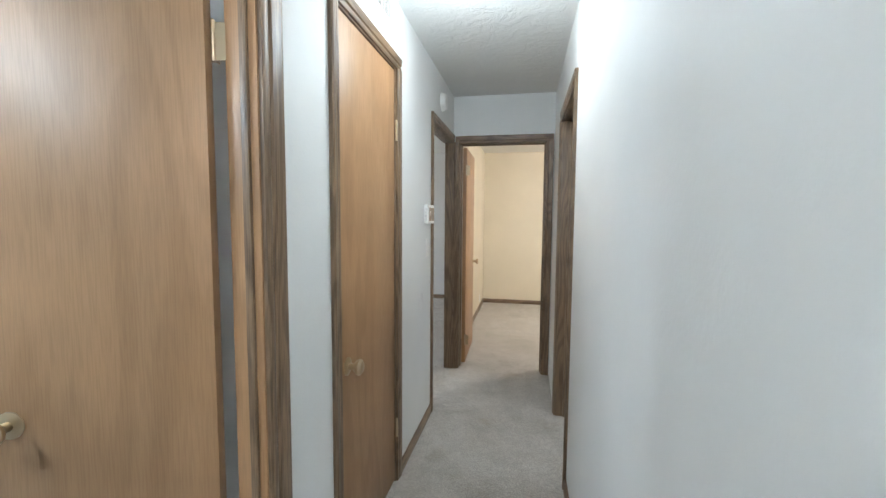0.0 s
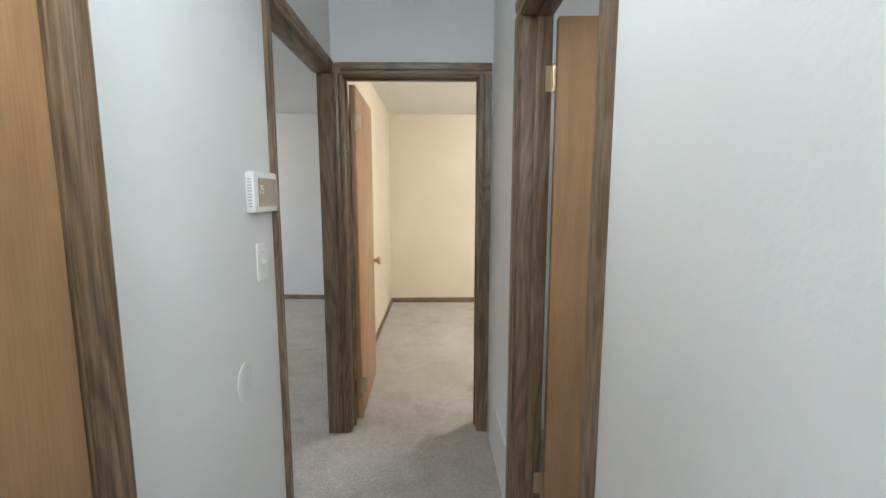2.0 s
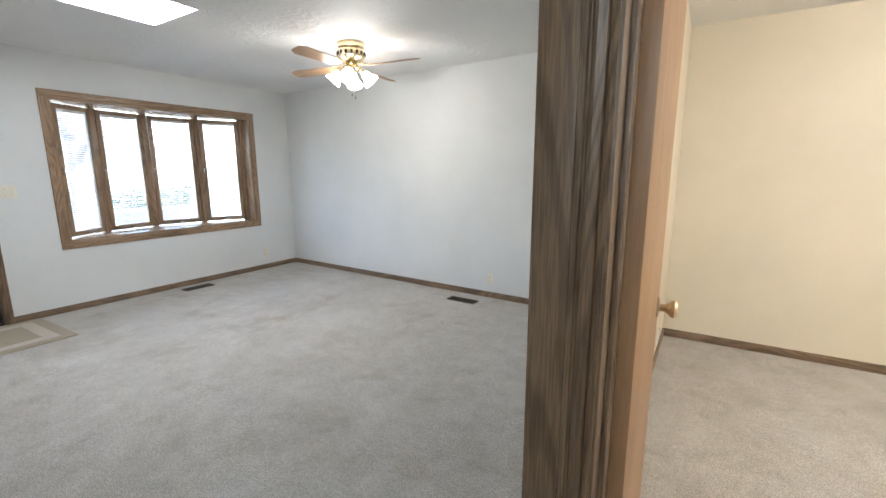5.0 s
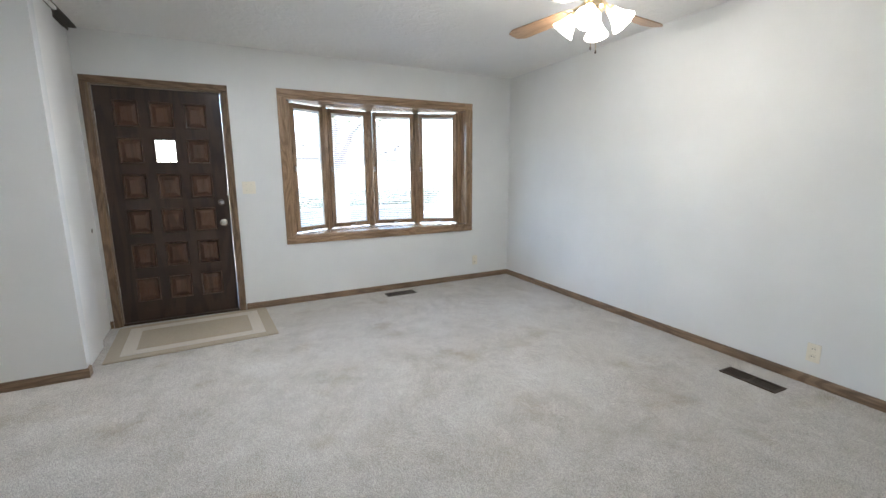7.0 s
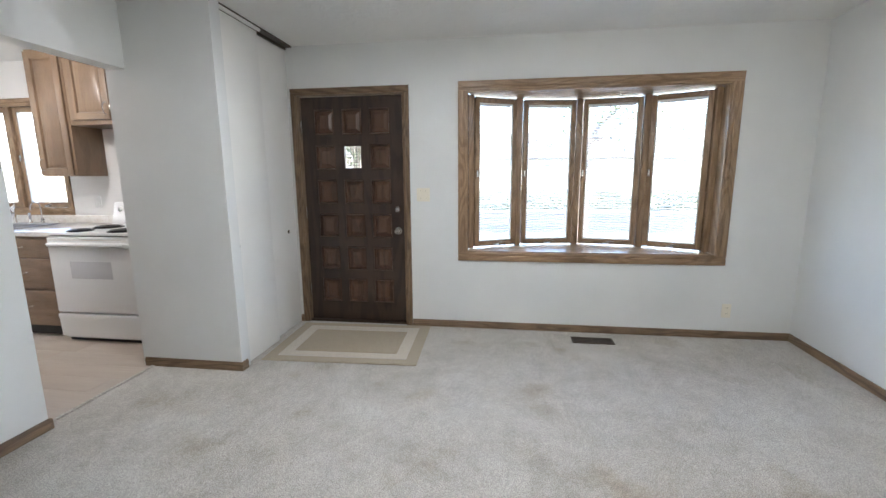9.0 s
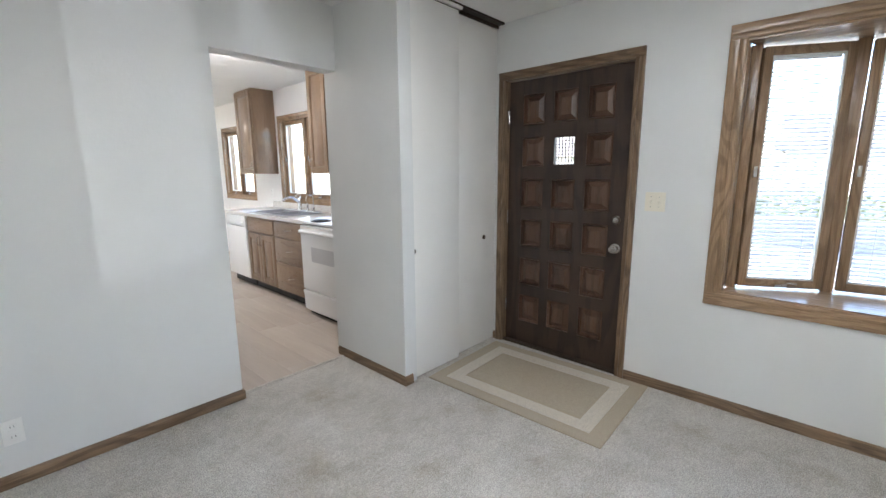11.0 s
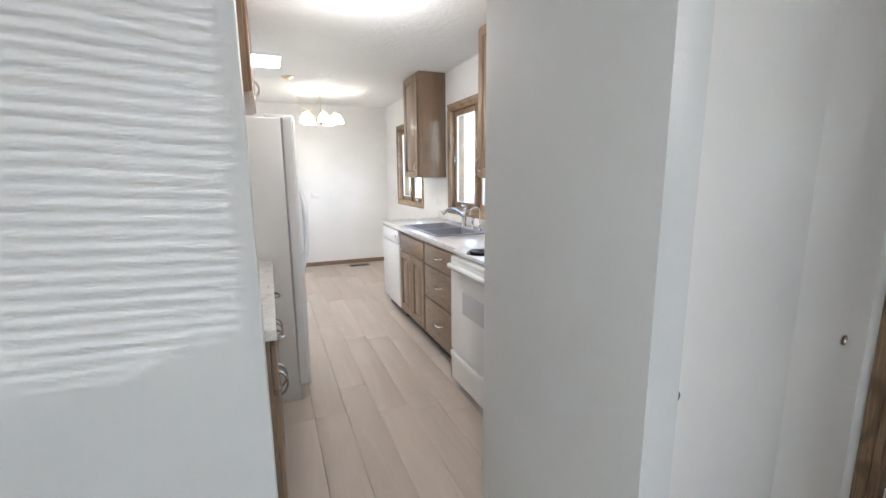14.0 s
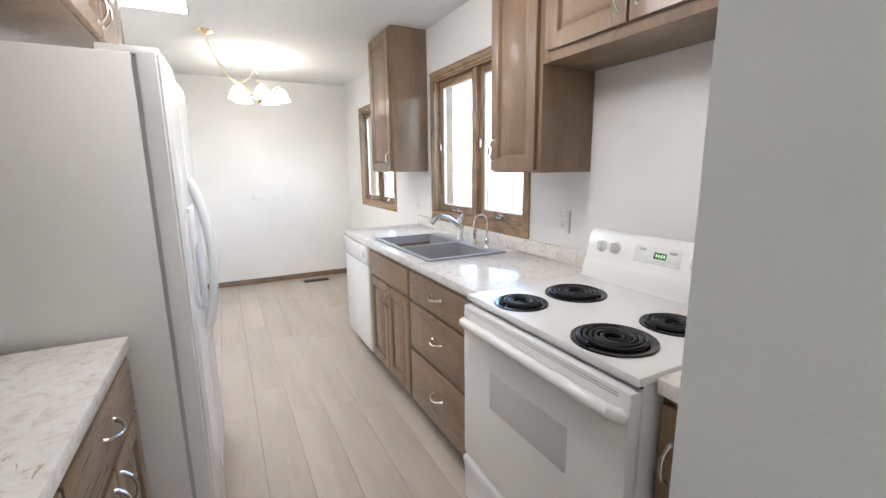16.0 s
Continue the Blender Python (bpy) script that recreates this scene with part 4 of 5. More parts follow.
def dome_light(x, y, z, watts, color, r=0.15, label="lit white glass dome ceiling light (added, except in the kitchen)"):
    t = thing("ceiling_light", label, "ceiling light", x, y, z, group="dome ceiling lights")
    part("base", lathe([(r * 0.95, 0), (r * 0.95, -0.02), (r * 0.9, -0.025)], 36), BRASS, t)
    part("dome", lathe([(r, -0.022), (r * 0.97, -0.045), (r * 0.8, -0.075), (r * 0.45, -0.095), (0.0, -0.10)], 36), SHADE, t)
    lamp("dome_bulb", "POINT", pose(x, y, z - 0.26), watts, color, soft=0.13)


dome_light(0.43, -1.95, H, HALL_W, (0.78, 0.93, 1.0))
dome_light(0.43, -4.6, H, 2.4, (0.82, 0.93, 1.0))
dome_light(2.2, 1.3, 2.40, BED_W, (1.0, 0.95, 0.89))
dome_light(2.3, -1.5, H, 2.0, (0.85, 0.93, 1.0))
dome_light(-1.2, -4.0, H, 4.0, (0.7, 0.86, 1.0))

# ---- kitchen ----


def cab_door(t, axis_x, y0, y1, z0, z1, face, handle="", hz=0.0):
    """A raised-panel cabinet front on the plane axis_x, facing face along x."""
    f = face
    X = axis_x
    d = part("door", bmesh.new(), CAB["z"], t)
    bm = bmesh.new()
    s = 0.058
    x0, x1 = sorted((X, X + f * 0.019))
    for a in ((y0, y0 + s, z0, z1), (y1 - s, y1, z0, z1)):
        box(bm, x0, x1, *a, 0.003)
    for a in ((y0 + s, y1 - s, z0, z0 + s), (y0 + s, y1 - s, z1 - s, z1)):
        box(bm, x0, x1, *a)
    loops = []
    for ins, out in ((0.0, 0.018), (0.005, 0.004), (0.013, 0.003), (0.036, 0.0155)):
        loops.append([bm.verts.new((X + f * out, y, z)) for y, z in ((y0 + s + ins, z0 + s + ins), (y1 - s - ins, z0 + s + ins), (y1 - s - ins, z1 - s - ins), (y0 + s + ins, z1 - s - ins))])
    fs = []
    for a, b in zip(loops, loops[1:]):
        for k in range(4):
            fs.append(bm.faces.new((a[k], a[(k + 1) % 4], b[(k + 1) % 4], b[k])))
    fs.append(bm.faces.new(loops[-1]))
    bmesh.ops.recalc_face_normals(bm, faces=bm.faces)
    d.data = mesh_of("door", bm, CAB["z"])
    if handle:
        y = y0 + 0.03 if handle == "lo" else y1 - 0.03
        pull(d, X + f * 0.019, y, hz, f, upright=True)
    return d


def drawer_front(t, X, y0, y1, z0, z1, face, grip=True):
    x0, x1 = sorted((X, X + face * 0.019))
    d = part("drawer_front", bx(x0, x1, y0, y1, z0, z1, 0.006), CAB["y"], t)
    if grip:
        pull(d, X + face * 0.019, (y0 + y1) / 2, (z0 + z1) / 2 + 0.01, face)


def pull(parent, x, y, z, f, upright=False):
    """A bowed nickel bar pull."""
    pts, rad = [], []
    for i in range(9):
        u = -0.048 + 0.012 * i
        o = 0.004 + 0.026 * math.sin(math.pi * i / 8) ** 0.6
        pts.append((x + f * o, y, z + u) if upright else (x + f * o, y + u, z - 0.006 * math.sin(math.pi * i / 8)))
        rad.append(0.0065 if i in (0, 8) else 0.0045)
    bm = tube(pts, rad, 8)
    for e in (pts[0], pts[-1]):
        lathe([(0.008, 0.0), (0.006, 0.006), (0.004, 0.010)], 12, bm, Matrix.Translation((x, e[1], e[2])) @ Matrix.Rotation(radians(90 * f), 4, "Y"))
    part("handle", bm, STEEL, parent, "bowed nickel handle")


CF = -4.40   # front of the west base cabinets


def cabinet(name, label, x0, x1, y0, y1, z0, z1, toe=0.0, face=1, group="kitchen base cabinets"):
    t = thing(name, label, "cabinet", group=group)
    xa, xb = sorted((x0, x1))
    part("body", bx(xa, xb, y0, y1, z0 + toe, z1, 0.002), CAB["z"], t)
    if toe:
        fx = (xa, xb - 0.06) if face > 0 else (xa + 0.06, xb)
        part("toe_kick", bx(*fx, y0, y1, z0, z0 + toe), BLACK, t)
    return t


t = cabinet("base_cabinet", "brown maple sink cabinet with two raised-panel doors", XF + 0.005, CF, -3.955, -3.262, 0, 0.70, 0.10)
part("face_rail", bx(CF - 0.02, CF, -3.955, -3.262, 0.70, 0.874), CAB["y"], t)
for a in (-3.955, -3.280):
    part("side_panel", bx(XF + 0.005, CF - 0.02, a, a + 0.018, 0.70, 0.874), CAB["z"], t)
drawer_front(t, CF, -3.94, -3.275, 0.705, 0.852, 1, False)
cab_door(t, CF, -3.94, -3.612, 0.115, 0.685, 1, "hi", 0.60)
cab_door(t, CF, -3.602, -3.272, 0.115, 0.685, 1, "lo", 0.60)
t = cabinet("base_cabinet", "brown maple three-drawer cabinet beside the range", XF + 0.005, CF, -3.260, -2.556, 0, 0.874, 0.10)
for a, b in ((0.70, 0.855), (0.43, 0.685), (0.115, 0.415)):
    drawer_front(t, CF, -3.248, -2.60, a, b, 1)
t = cabinet("base_cabinet", "narrow brown maple cabinet beside the range", XF + 0.005, CF, -1.775, -1.477, 0, 0.874, 0.10)
cab_door(t, CF, -1.765, -1.49, 0.115, 0.855, 1, "lo", 0.72)
t = cabinet("base_cabinet", "brown maple cabinet with drawers beside the fridge", -2.605, -3.225, -2.685, -1.477, 0, 0.874, 0.10, -1)
for a, b in ((-2.675, -2.085), (-2.075, -1.49)):
    drawer_front(t, -3.225, a, b, 0.70, 0.855, -1)
    cab_door(t, -3.225, a, (a + b) / 2 - 0.004, 0.115, 0.685, -1, "hi", 0.60)
    cab_door(t, -3.225, (a + b) / 2 + 0.004, b, 0.115, 0.685, -1, "lo", 0.60)

UG = "kitchen wall cabinets"
t = cabinet("wall_cabinet", "tall brown maple wall cabinet beside the sink window", XF + 0.005, -4.75, -4.855, -4.375, 1.365, 2.434, 0, 1, UG)
cab_door(t, -4.75, -4.85, -4.40, 1.375, 2.415, 1, "hi", 1.47)
t = cabinet("wall_cabinet", "tall brown maple wall cabinet beside the range", XF + 0.005, -4.75, -3.005, -2.650, 1.365, 2.434, 0, 1, UG)
cab_door(t, -4.75, -3.0, -2.672, 1.375, 2.415, 1, "lo", 1.47)
t = cabinet("wall_cabinet", "short brown maple wall cabinet over the range", XF + 0.005, -4.75, -2.648, -1.80, 1.80, 2.434, 0, 1, UG)
cab_door(t, -4.75, -2.61, -2.235, 1.84, 2.415, 1, "hi", 1.93)
cab_door(t, -4.75, -2.225, -1.83, 1.84, 2.415, 1, "lo", 1.93)
t = cabinet("wall_cabinet", "tall narrow brown maple wall cabinet by the entrance", XF + 0.005, -4.75, -1.798, -1.477, 1.365, 2.434, 0, 1, UG)
cab_door(t, -4.75, -1.785, -1.49, 1.375, 2.415, 1, "lo", 1.47)
t = cabinet("wall_cabinet", "brown maple wall cabinet over the fridge", -2.605, -3.20, -3.64, -2.69, 1.84, 2.434, 0, -1, UG)
cab_door(t, -3.20, -3.63, -3.17, 1.85, 2.415, -1, "hi", 1.94)
cab_door(t, -3.20, -3.16, -2.70, 1.85, 2.415, -1, "lo", 1.94)
t = cabinet("wall_cabinet", "tall brown maple wall cabinet over the worktop", -2.605, -2.915, -2.63, -1.477, 1.395, 2.434, 0, -1, UG)
cab_door(t, -2.915, -2.625, -2.06, 1.40, 2.415, -1, "hi", 1.50)
cab_door(t, -2.915, -2.05, -1.49, 1.40, 2.415, -1, "lo", 1.50)

# worktops
SX0, SX1, SY0, SY1 = -4.93, -4.44, -3.985, -3.135
t = thing("countertop", "cream marbled laminate worktop with backsplash", "countertop")
bm = bmesh.new()
CE = -4.375
box(bm, XF + 0.004, CE, -4.575, SY0 + 0.02, 0.876, 0.914, 0.004)
box(bm, XF + 0.004, CE, SY1 - 0.02, -2.55, 0.876, 0.914, 0.004)
box(bm, XF + 0.004, SX0 + 0.02, SY0 + 0.02, SY1 - 0.02, 0.876, 0.914)
box(bm, SX1 - 0.02, CE, SY0 + 0.02, SY1 - 0.02, 0.876, 0.914, 0.0)
part("top", bm, LAMINATE, t)
part("backsplash", bx(XF + 0.004, XF + 0.024, -4.575, -2.55, 0.914, 0.99, 0.004), LAMINATE, t)
t = thing("countertop", "short marbled laminate worktop between range and wall", "countertop")
part("top", bx(XF + 0.004, CE, -1.778, -1.478, 0.876, 0.914, 0.004), LAMINATE, t)
part("backsplash", bx(XF + 0.004, XF + 0.024, -1.778, -1.478, 0.914, 0.99, 0.004), LAMINATE, t)
t = thing("countertop", "cream marbled laminate worktop beside the fridge", "countertop")
part("top", bx(-3.25, -2.602, -2.688, -1.478, 0.876, 0.914, 0.005), LAMINATE, t)
part("backsplash", bx(-2.622, -2.602, -2.688, -1.478, 0.914, 0.99, 0.004), LAMINATE, t)


def sink():
    t = thing("kitchen_sink", "grey composite double-bowl drop-in sink", "sink")
    z = 0.9145
    rim = bmesh.new()
    xb = SX0 + 0.085
    mid = (SY0 + SY1) / 2
    for a in ((SX0, xb, SY0, SY1), (SX1 - 0.03, SX1, SY0, SY1), (xb, SX1 - 0.03, SY0, SY0 + 0.03), (xb, SX1 - 0.03, SY1 - 0.03, SY1), (xb, SX1 - 0.03, mid - 0.015, mid + 0.015)):
        box(rim, *a, z, z + 0.009, 0.003)
    part("rim", rim, SINKG, t)
    for a, b in ((SY0 + 0.03, mid - 0.015), (mid + 0.015, SY1 - 0.03)):
        bm = bmesh.new()
        x0, x1 = xb, SX1 - 0.03
        top = [bm.verts.new(p) for p in ((x0, a, z + 0.006), (x1, a, z + 0.006), (x1, b, z + 0.006), (x0, b, z + 0.006))]
        low = [bm.verts.new(p) for p in ((x0 + 0.02, a + 0.02, z - 0.18), (x1 - 0.02, a + 0.02, z - 0.18), (x1 - 0.02, b - 0.02, z - 0.18), (x0 + 0.02, b - 0.02, z - 0.18))]
        for k in range(4):
            bm.faces.new((top[k], low[k], low[(k + 1) % 4], top[(k + 1) % 4]))
        bm.faces.new(low)
        bowl = part("bowl", bm, SINKG, t)
        part("drain", lathe([(0.045, 0.0), (0.045, 0.004), (0.03, 0.003), (0.0, 0.001)], 24, None, Matrix.Translation(((x0 + x1) / 2, (a + b) / 2, z - 0.18))), STEEL, bowl)
    t = thing("faucet", "chrome single-lever kitchen faucet", "faucet", -4.90, -3.60, 0.923)
    part("base", lathe([(0.028, 0), (0.028, 0.008), (0.022, 0.02), (0.021, 0.10), (0.024, 0.13), (0.018, 0.15), (0.0, 0.155)], 24), CHROME, t)
    part("spout", tube([(0.0, 0, 0.085), (0.04, 0.0, 0.125), (0.09, 0.0, 0.155), (0.14, 0.0, 0.165), (0.185, 0.0, 0.15), (0.21, 0.0, 0.125)], [0.017, 0.016, 0.015, 0.015, 0.015, 0.016], 14), CHROME, t)
    part("lever", tube([(0, 0, 0.15), (-0.01, 0.02, 0.175), (0.015, 0.045, 0.195), (0.05, 0.06, 0.20)], [0.011, 0.008, 0.007, 0.006], 10), CHROME, t)
    t = thing("soap_dispenser", "chrome sprayer beside the faucet", "sprayer", -4.90, -3.415, 0.923)
    part("body", lathe([(0.018, 0), (0.016, 0.01), (0.011, 0.018), (0.011, 0.05), (0.014, 0.06), (0.012, 0.095), (0.0, 0.10)], 18), CHROME, t)
    t = thing("filter_tap", "slim chrome gooseneck water filter tap", "faucet", -4.895, -3.275, 0.923)
    part("body", lathe([(0.018, 0), (0.016, 0.012), (0.010, 0.02), (0.012, 0.05), (0.006, 0.06)], 18), CHROME, t)
    pts = [(0, 0, 0.05), (0, 0, 0.15)] + [(0.045 - 0.045 * math.cos(radians(a)), 0, 0.15 + 0.05 * math.sin(radians(a))) for a in range(20, 181, 20)] + [(0.092, 0, 0.135)]
    part("gooseneck", tube(pts, 0.005, 10), CHROME, t)
    part("lever", tube([(0, 0, 0.035), (0.01, 0.03, 0.04)], 0.004, 8), BLACK, t)


sink()


def dishwasher():
    t = thing("dishwasher", "white built-in dishwasher under the worktop", "dishwasher", CF, -4.265, 0)
    part("body", bx(-0.60, 0.0, -0.302, 0.302, 0.10, 0.872), WHITE, t)
    part("door", bx(0.0, 0.022, -0.298, 0.298, 0.105, 0.735, 0.006), WHITE, t)
    c = part("control_panel", bx(0.0, 0.028, -0.298, 0.298, 0.742, 0.868, 0.006), WHITE, t)
    part("dial", lathe([(0.022, 0), (0.018, 0.014), (0.0, 0.015)], 20, None, Matrix.Translation((0.028, 0.22, 0.805)) @ Matrix.Rotation(radians(90), 4, "Y")), PLASTIC, c)
    part("toe_kick", bx(-0.55, -0.05, -0.30, 0.30, 0, 0.10), BLACK, t)


dishwasher()


def kitchen_range():
    t = thing("range", "white electric coil range with oven and backguard", "stove", -4.335, -2.164, 0)
    hw = 0.381
    part("body", bx(-0.655, -0.012, -hw + 0.004, hw - 0.004, 0.03, 0.895, 0.003), WHITE, t)
    top = part("cooktop", bx(-0.655, 0.012, -hw, hw, 0.896, 0.921, 0.009), WHITE, t)
    part("trim_line", bx(-0.012, -0.004, -hw + 0.006, hw - 0.006, 0.889, 0.894), DARKGAP, t)
    door = part("oven_door", bx(-0.012, 0.028, -hw + 0.006, hw - 0.006, 0.262, 0.884, 0.012), WHITE, t)
    part("oven_window", bx(0.0275, 0.0292, -0.19, 0.185, 0.55, 0.69, 0.0005), GREYWIN, door, "grey glass oven window")
    bm = tube([(0.022, -hw + 0.03, 0.818), (0.050, -hw + 0.045, 0.828), (0.056, -0.1, 0.832), (0.056, 0.1, 0.832), (0.050, hw - 0.045, 0.828), (0.022, hw - 0.03, 0.818)], [0.020, 0.019, 0.018, 0.018, 0.019, 0.020], 12)
    part("handle", bm, WHITE, door)
    for i in range(2):
        part("vent_slot", bx(0.0, 0.0288, -hw + 0.04, hw - 0.04, 0.862 + 0.008 * i, 0.8645 + 0.008 * i), GREY if i else OLDBRASS, t)
    part("drawer", prism([(-0.012, 0.055), (0.022, 0.055), (0.026, 0.20), (0.034, 0.235), (0.030, 0.248), (-0.012, 0.252)], "y", -hw + 0.006, hw - 0.006, 0.003), WHITE, t, "white storage drawer")
    part("plinth", bx(-0.60, -0.03, -hw + 0.02, hw - 0.02, 0, 0.05), BLACK, t)
    bg = part("backguard", prism([(-0.655, 0.90), (-0.575, 0.90), (-0.572, 0.935), (-0.592, 1.00), (-0.600, 1.015), (-0.618, 1.105), (-0.632, 1.122), (-0.655, 1.122)], "y", -hw, hw, 0.006), WHITE, t, "white control backguard")
    tilt = math.degrees(math.atan2(0.018, 0.09))
    m0 = Matrix.Translation((-0.609, 0, 1.06)) @ Matrix.Rotation(radians(90 - tilt), 4, "Y")
    for y in (-0.305, -0.235, 0.10, 0.28):
        k = part("knob", lathe([(0.027, -0.002), (0.026, 0.004), (0.021, 0.006), (0.019, 0.022), (0.0, 0.024)], 24), PLASTIC, bg)
        k.matrix_basis = m0 @ Matrix.Translation((0, y, 0))
        g = part("grip", bx(-0.017, 0.017, -0.004, 0.004, 0.018, 0.028, 0.002), PLASTIC, k)
    pn = part("control_panel", bx(-0.034, 0.034, -0.14, 0.05, 0.0, 0.0025, 0.001), PLASTIC, bg)
    pn.matrix_basis = m0
    part("display", bx(-0.012, 0.012, -0.055, -0.005, 0.0025, 0.0032), LCD, pn, "green clock display")
    bars = bmesh.new()
    for i in range(4):
        box(bars, -0.006, 0.006, -0.047 + 0.0105 * i, -0.042 + 0.0105 * i, 0.0032, 0.0035)
    part("digits", bars, LCDG, pn)
    for i in range(6):
        part("button", bx(-0.022 + 0.022 * (i % 3), -0.012 + 0.022 * (i % 3), -0.12 + 0.125 * (i // 3), -0.09 + 0.125 * (i // 3), 0.0025, 0.0032), GREY if i % 3 == 0 else PLASTIC, pn)
    for x, y, r in ((-4.428, -2.345, 0.076), (-4.675, -2.337, 0.095), (-4.448, -1.964, 0.097), (-4.69, -1.956, 0.076)):
        bt = part("burner", lathe([(r + 0.018, 0.0), (r + 0.016, 0.006), (r + 0.006, 0.006), (r * 0.8, -0.002), (0.0, -0.003)], 36), PAN, top, "black coil burner with drip pan")
        bt.matrix_basis = Matrix.Translation((x + 4.335, y + 2.164, 0.9215))
        pts = []
        turns = 5 if r > 0.09 else 4
        for i in range(turns * 24 + 1):
            a = 2 * math.pi * i / 24
            rr = 0.018 + (r - 0.02) * i / (turns * 24)
            pts.append((rr * math.cos(a), rr * math.sin(a), 0.009))
        c = part("coil", tube(pts, 0.0058, 6), COIL, top)
        c.matrix_basis = bt.matrix_basis.copy()


kitchen_range()


def fridge():
    t = thing("refrigerator", "white side-by-side refrigerator with long curved handles", "refrigerator", -2.985, -3.17, 0)
    y0, y1 = -0.455, 0.455
    part("cabinet", bx(-0.362, 0.39, y0, y1, 0.04, 1.715, 0.006), FRIDGEW, t)
    part("grille", bx(-0.375, 0.30, y0 + 0.01, y1 - 0.01, 0.0, 0.10, 0.004), FRIDGEW, t)
    part("gasket", bx(-0.374, -0.362, y0 + 0.008, y1 - 0.008, 0.11, 1.705), GREY, t)
    for a, b, s in ((0.055, y1, -1), (y0, 0.049, 1)):
        o = [(-0.374, a), (-0.374, b), (-0.425, b), (-0.440, b - 0.015), (-0.447, (a + b) / 2), (-0.440, a + 0.015), (-0.425, a)]
        d = part("door", prism(o, "z", 0.10, 1.72, 0.005), WHITE, t)
        y = a + 0.035 if s < 0 else b - 0.035
        pts, rad = [], []
        for i in range(13):
            u = i / 12
            pts.append((-0.438 - 0.055 * math.sin(math.pi * u) ** 0.7, y, 0.74 + 0.62 * u))
            rad.append(0.016)
        part("handle", tube(pts, rad, 12), WHITE, d, "long curved white handle")
    disp = part("dispenser", bx(-0.452, -0.440, 0.14, 0.36, 0.93, 1.27, 0.004), PLASTIC, t, "white water dispenser panel")
    part("recess", bx(-0.4535, -0.452, 0.165, 0.335, 0.96, 1.13), GREY, disp)
    for y in (y0 + 0.05, y1 - 0.05):
        part("hinge_cover", bx(-0.43, -0.28, y - 0.03, y + 0.03, 1.715, 1.738, 0.006), PLASTIC, t)


fridge()
dome_light(-3.83, -2.62, H - 0.005, KIT_W, (1.0, 0.98, 0.97))


def chandelier():
    cx, cy = -3.94, -5.80
    t = thing("chandelier", "brass swag chandelier with lit frosted tulip shades", "chandelier", cx, cy, H - 0.005)
    hx, hy = -3.53 - cx, -5.10 - cy
    part("canopy", lathe([(0.065, 0.0), (0.062, -0.010), (0.03, -0.022), (0.008, -0.03)], 28, None, Matrix.Translation((hx, hy, 0))), BRASS, t)
    part("hook", tube([(0, 0, 0), (0, 0, -0.03), (0.012, 0, -0.045), (0.0, 0, -0.058)], 0.003, 8), BRASS, t)
    pts = []
    for i in range(31):
        u = i / 30
        pts.append(Vector((hx * (1 - u), hy * (1 - u), -0.03 - 0.02 * u - 1.0 * u * (1 - u))))
    pts += [Vector((0, 0, -0.055 - 0.17 * i / 8)) for i in range(1, 9)]
    for i, (a, b) in enumerate(zip(pts, pts[1:])):
        d = (b - a)
        m = Matrix.Translation((a + b) / 2) @ d.to_track_quat("X", "Z").to_matrix().to_4x4() @ Matrix.Rotation(radians(90 * (i % 2)), 4, "X")
        bm = bmesh.new()
        lk = [(d.length * 0.62 * math.cos(2 * math.pi * k / 10), 0.008 * math.sin(2 * math.pi * k / 10), 0) for k in range(11)]
        tube([m @ Vector(p) for p in lk], 0.0018, 5, bm)
        part("chain_link", bm, BRASS, t)
    part("cord", tube(pts, 0.002, 6), PLASTIC, t)
    part("column", lathe([(0.006, -0.220), (0.012, -0.235), (0.01, -0.270), (0.014, -0.310), (0.009, -0.340), (0.012, -0.365), (0.035, -0.380), (0.03, -0.395), (0.008, -0.410), (0.0, -0.415)], 20), BRASS, t)
    for k in range(5):
        a = radians(20 + 72 * k)
        m = Matrix.Rotation(a, 4, "Z")
        arm = part("arm", tube([(0.01, 0, -0.370), (0.06, 0, -0.360), (0.11, 0, -0.310), (0.15, 0, -0.265), (0.185, 0, -0.255), (0.205, 0, -0.275)], 0.006, 10), BRASS, t)
        arm.matrix_basis = m
        bm = bmesh.new()
        n = 30
        rings = []
        for r, z in ((0.022, -0.280), (0.045, -0.305), (0.058, -0.335), (0.062, -0.360), (0.078, -0.388)):
            w = 0.10 if r > 0.07 else 0.0
            rings.append([bm.verts.new((0.205 + r * math.cos(2 * math.pi * i / n) * (1 + w * math.cos(6 * 2 * math.pi * i / n)), r * math.sin(2 * math.pi * i / n) * (1 + w * math.cos(6 * 2 * math.pi * i / n)), z)) for i in range(n)])
        for p, q in zip(rings, rings[1:]):
            for i in range(n):
                bm.faces.new((p[i], p[(i + 1) % n], q[(i + 1) % n], q[i]))
        s = part("shade", bm, SHADE, t, "lit frosted ruffled glass shade")
        s.matrix_basis = m
    for k in range(5):
        a = radians(20 + 72 * k)
        lamp("chandelier_bulb", "POINT", pose(cx + 0.205 * math.cos(a), cy + 0.205 * math.sin(a), H - 0.335), CHAN_W, (1.0, 0.97, 0.94), soft=0.03)


chandelier()
t = thing("door_chime", "small white oval chime on the dining wall", "door chime", -3.92, FAR, 1.10)
part("cover", bx(-0.065, 0.065, 0, 0.03, -0.035, 0.035, 0.014), PLASTIC, t)

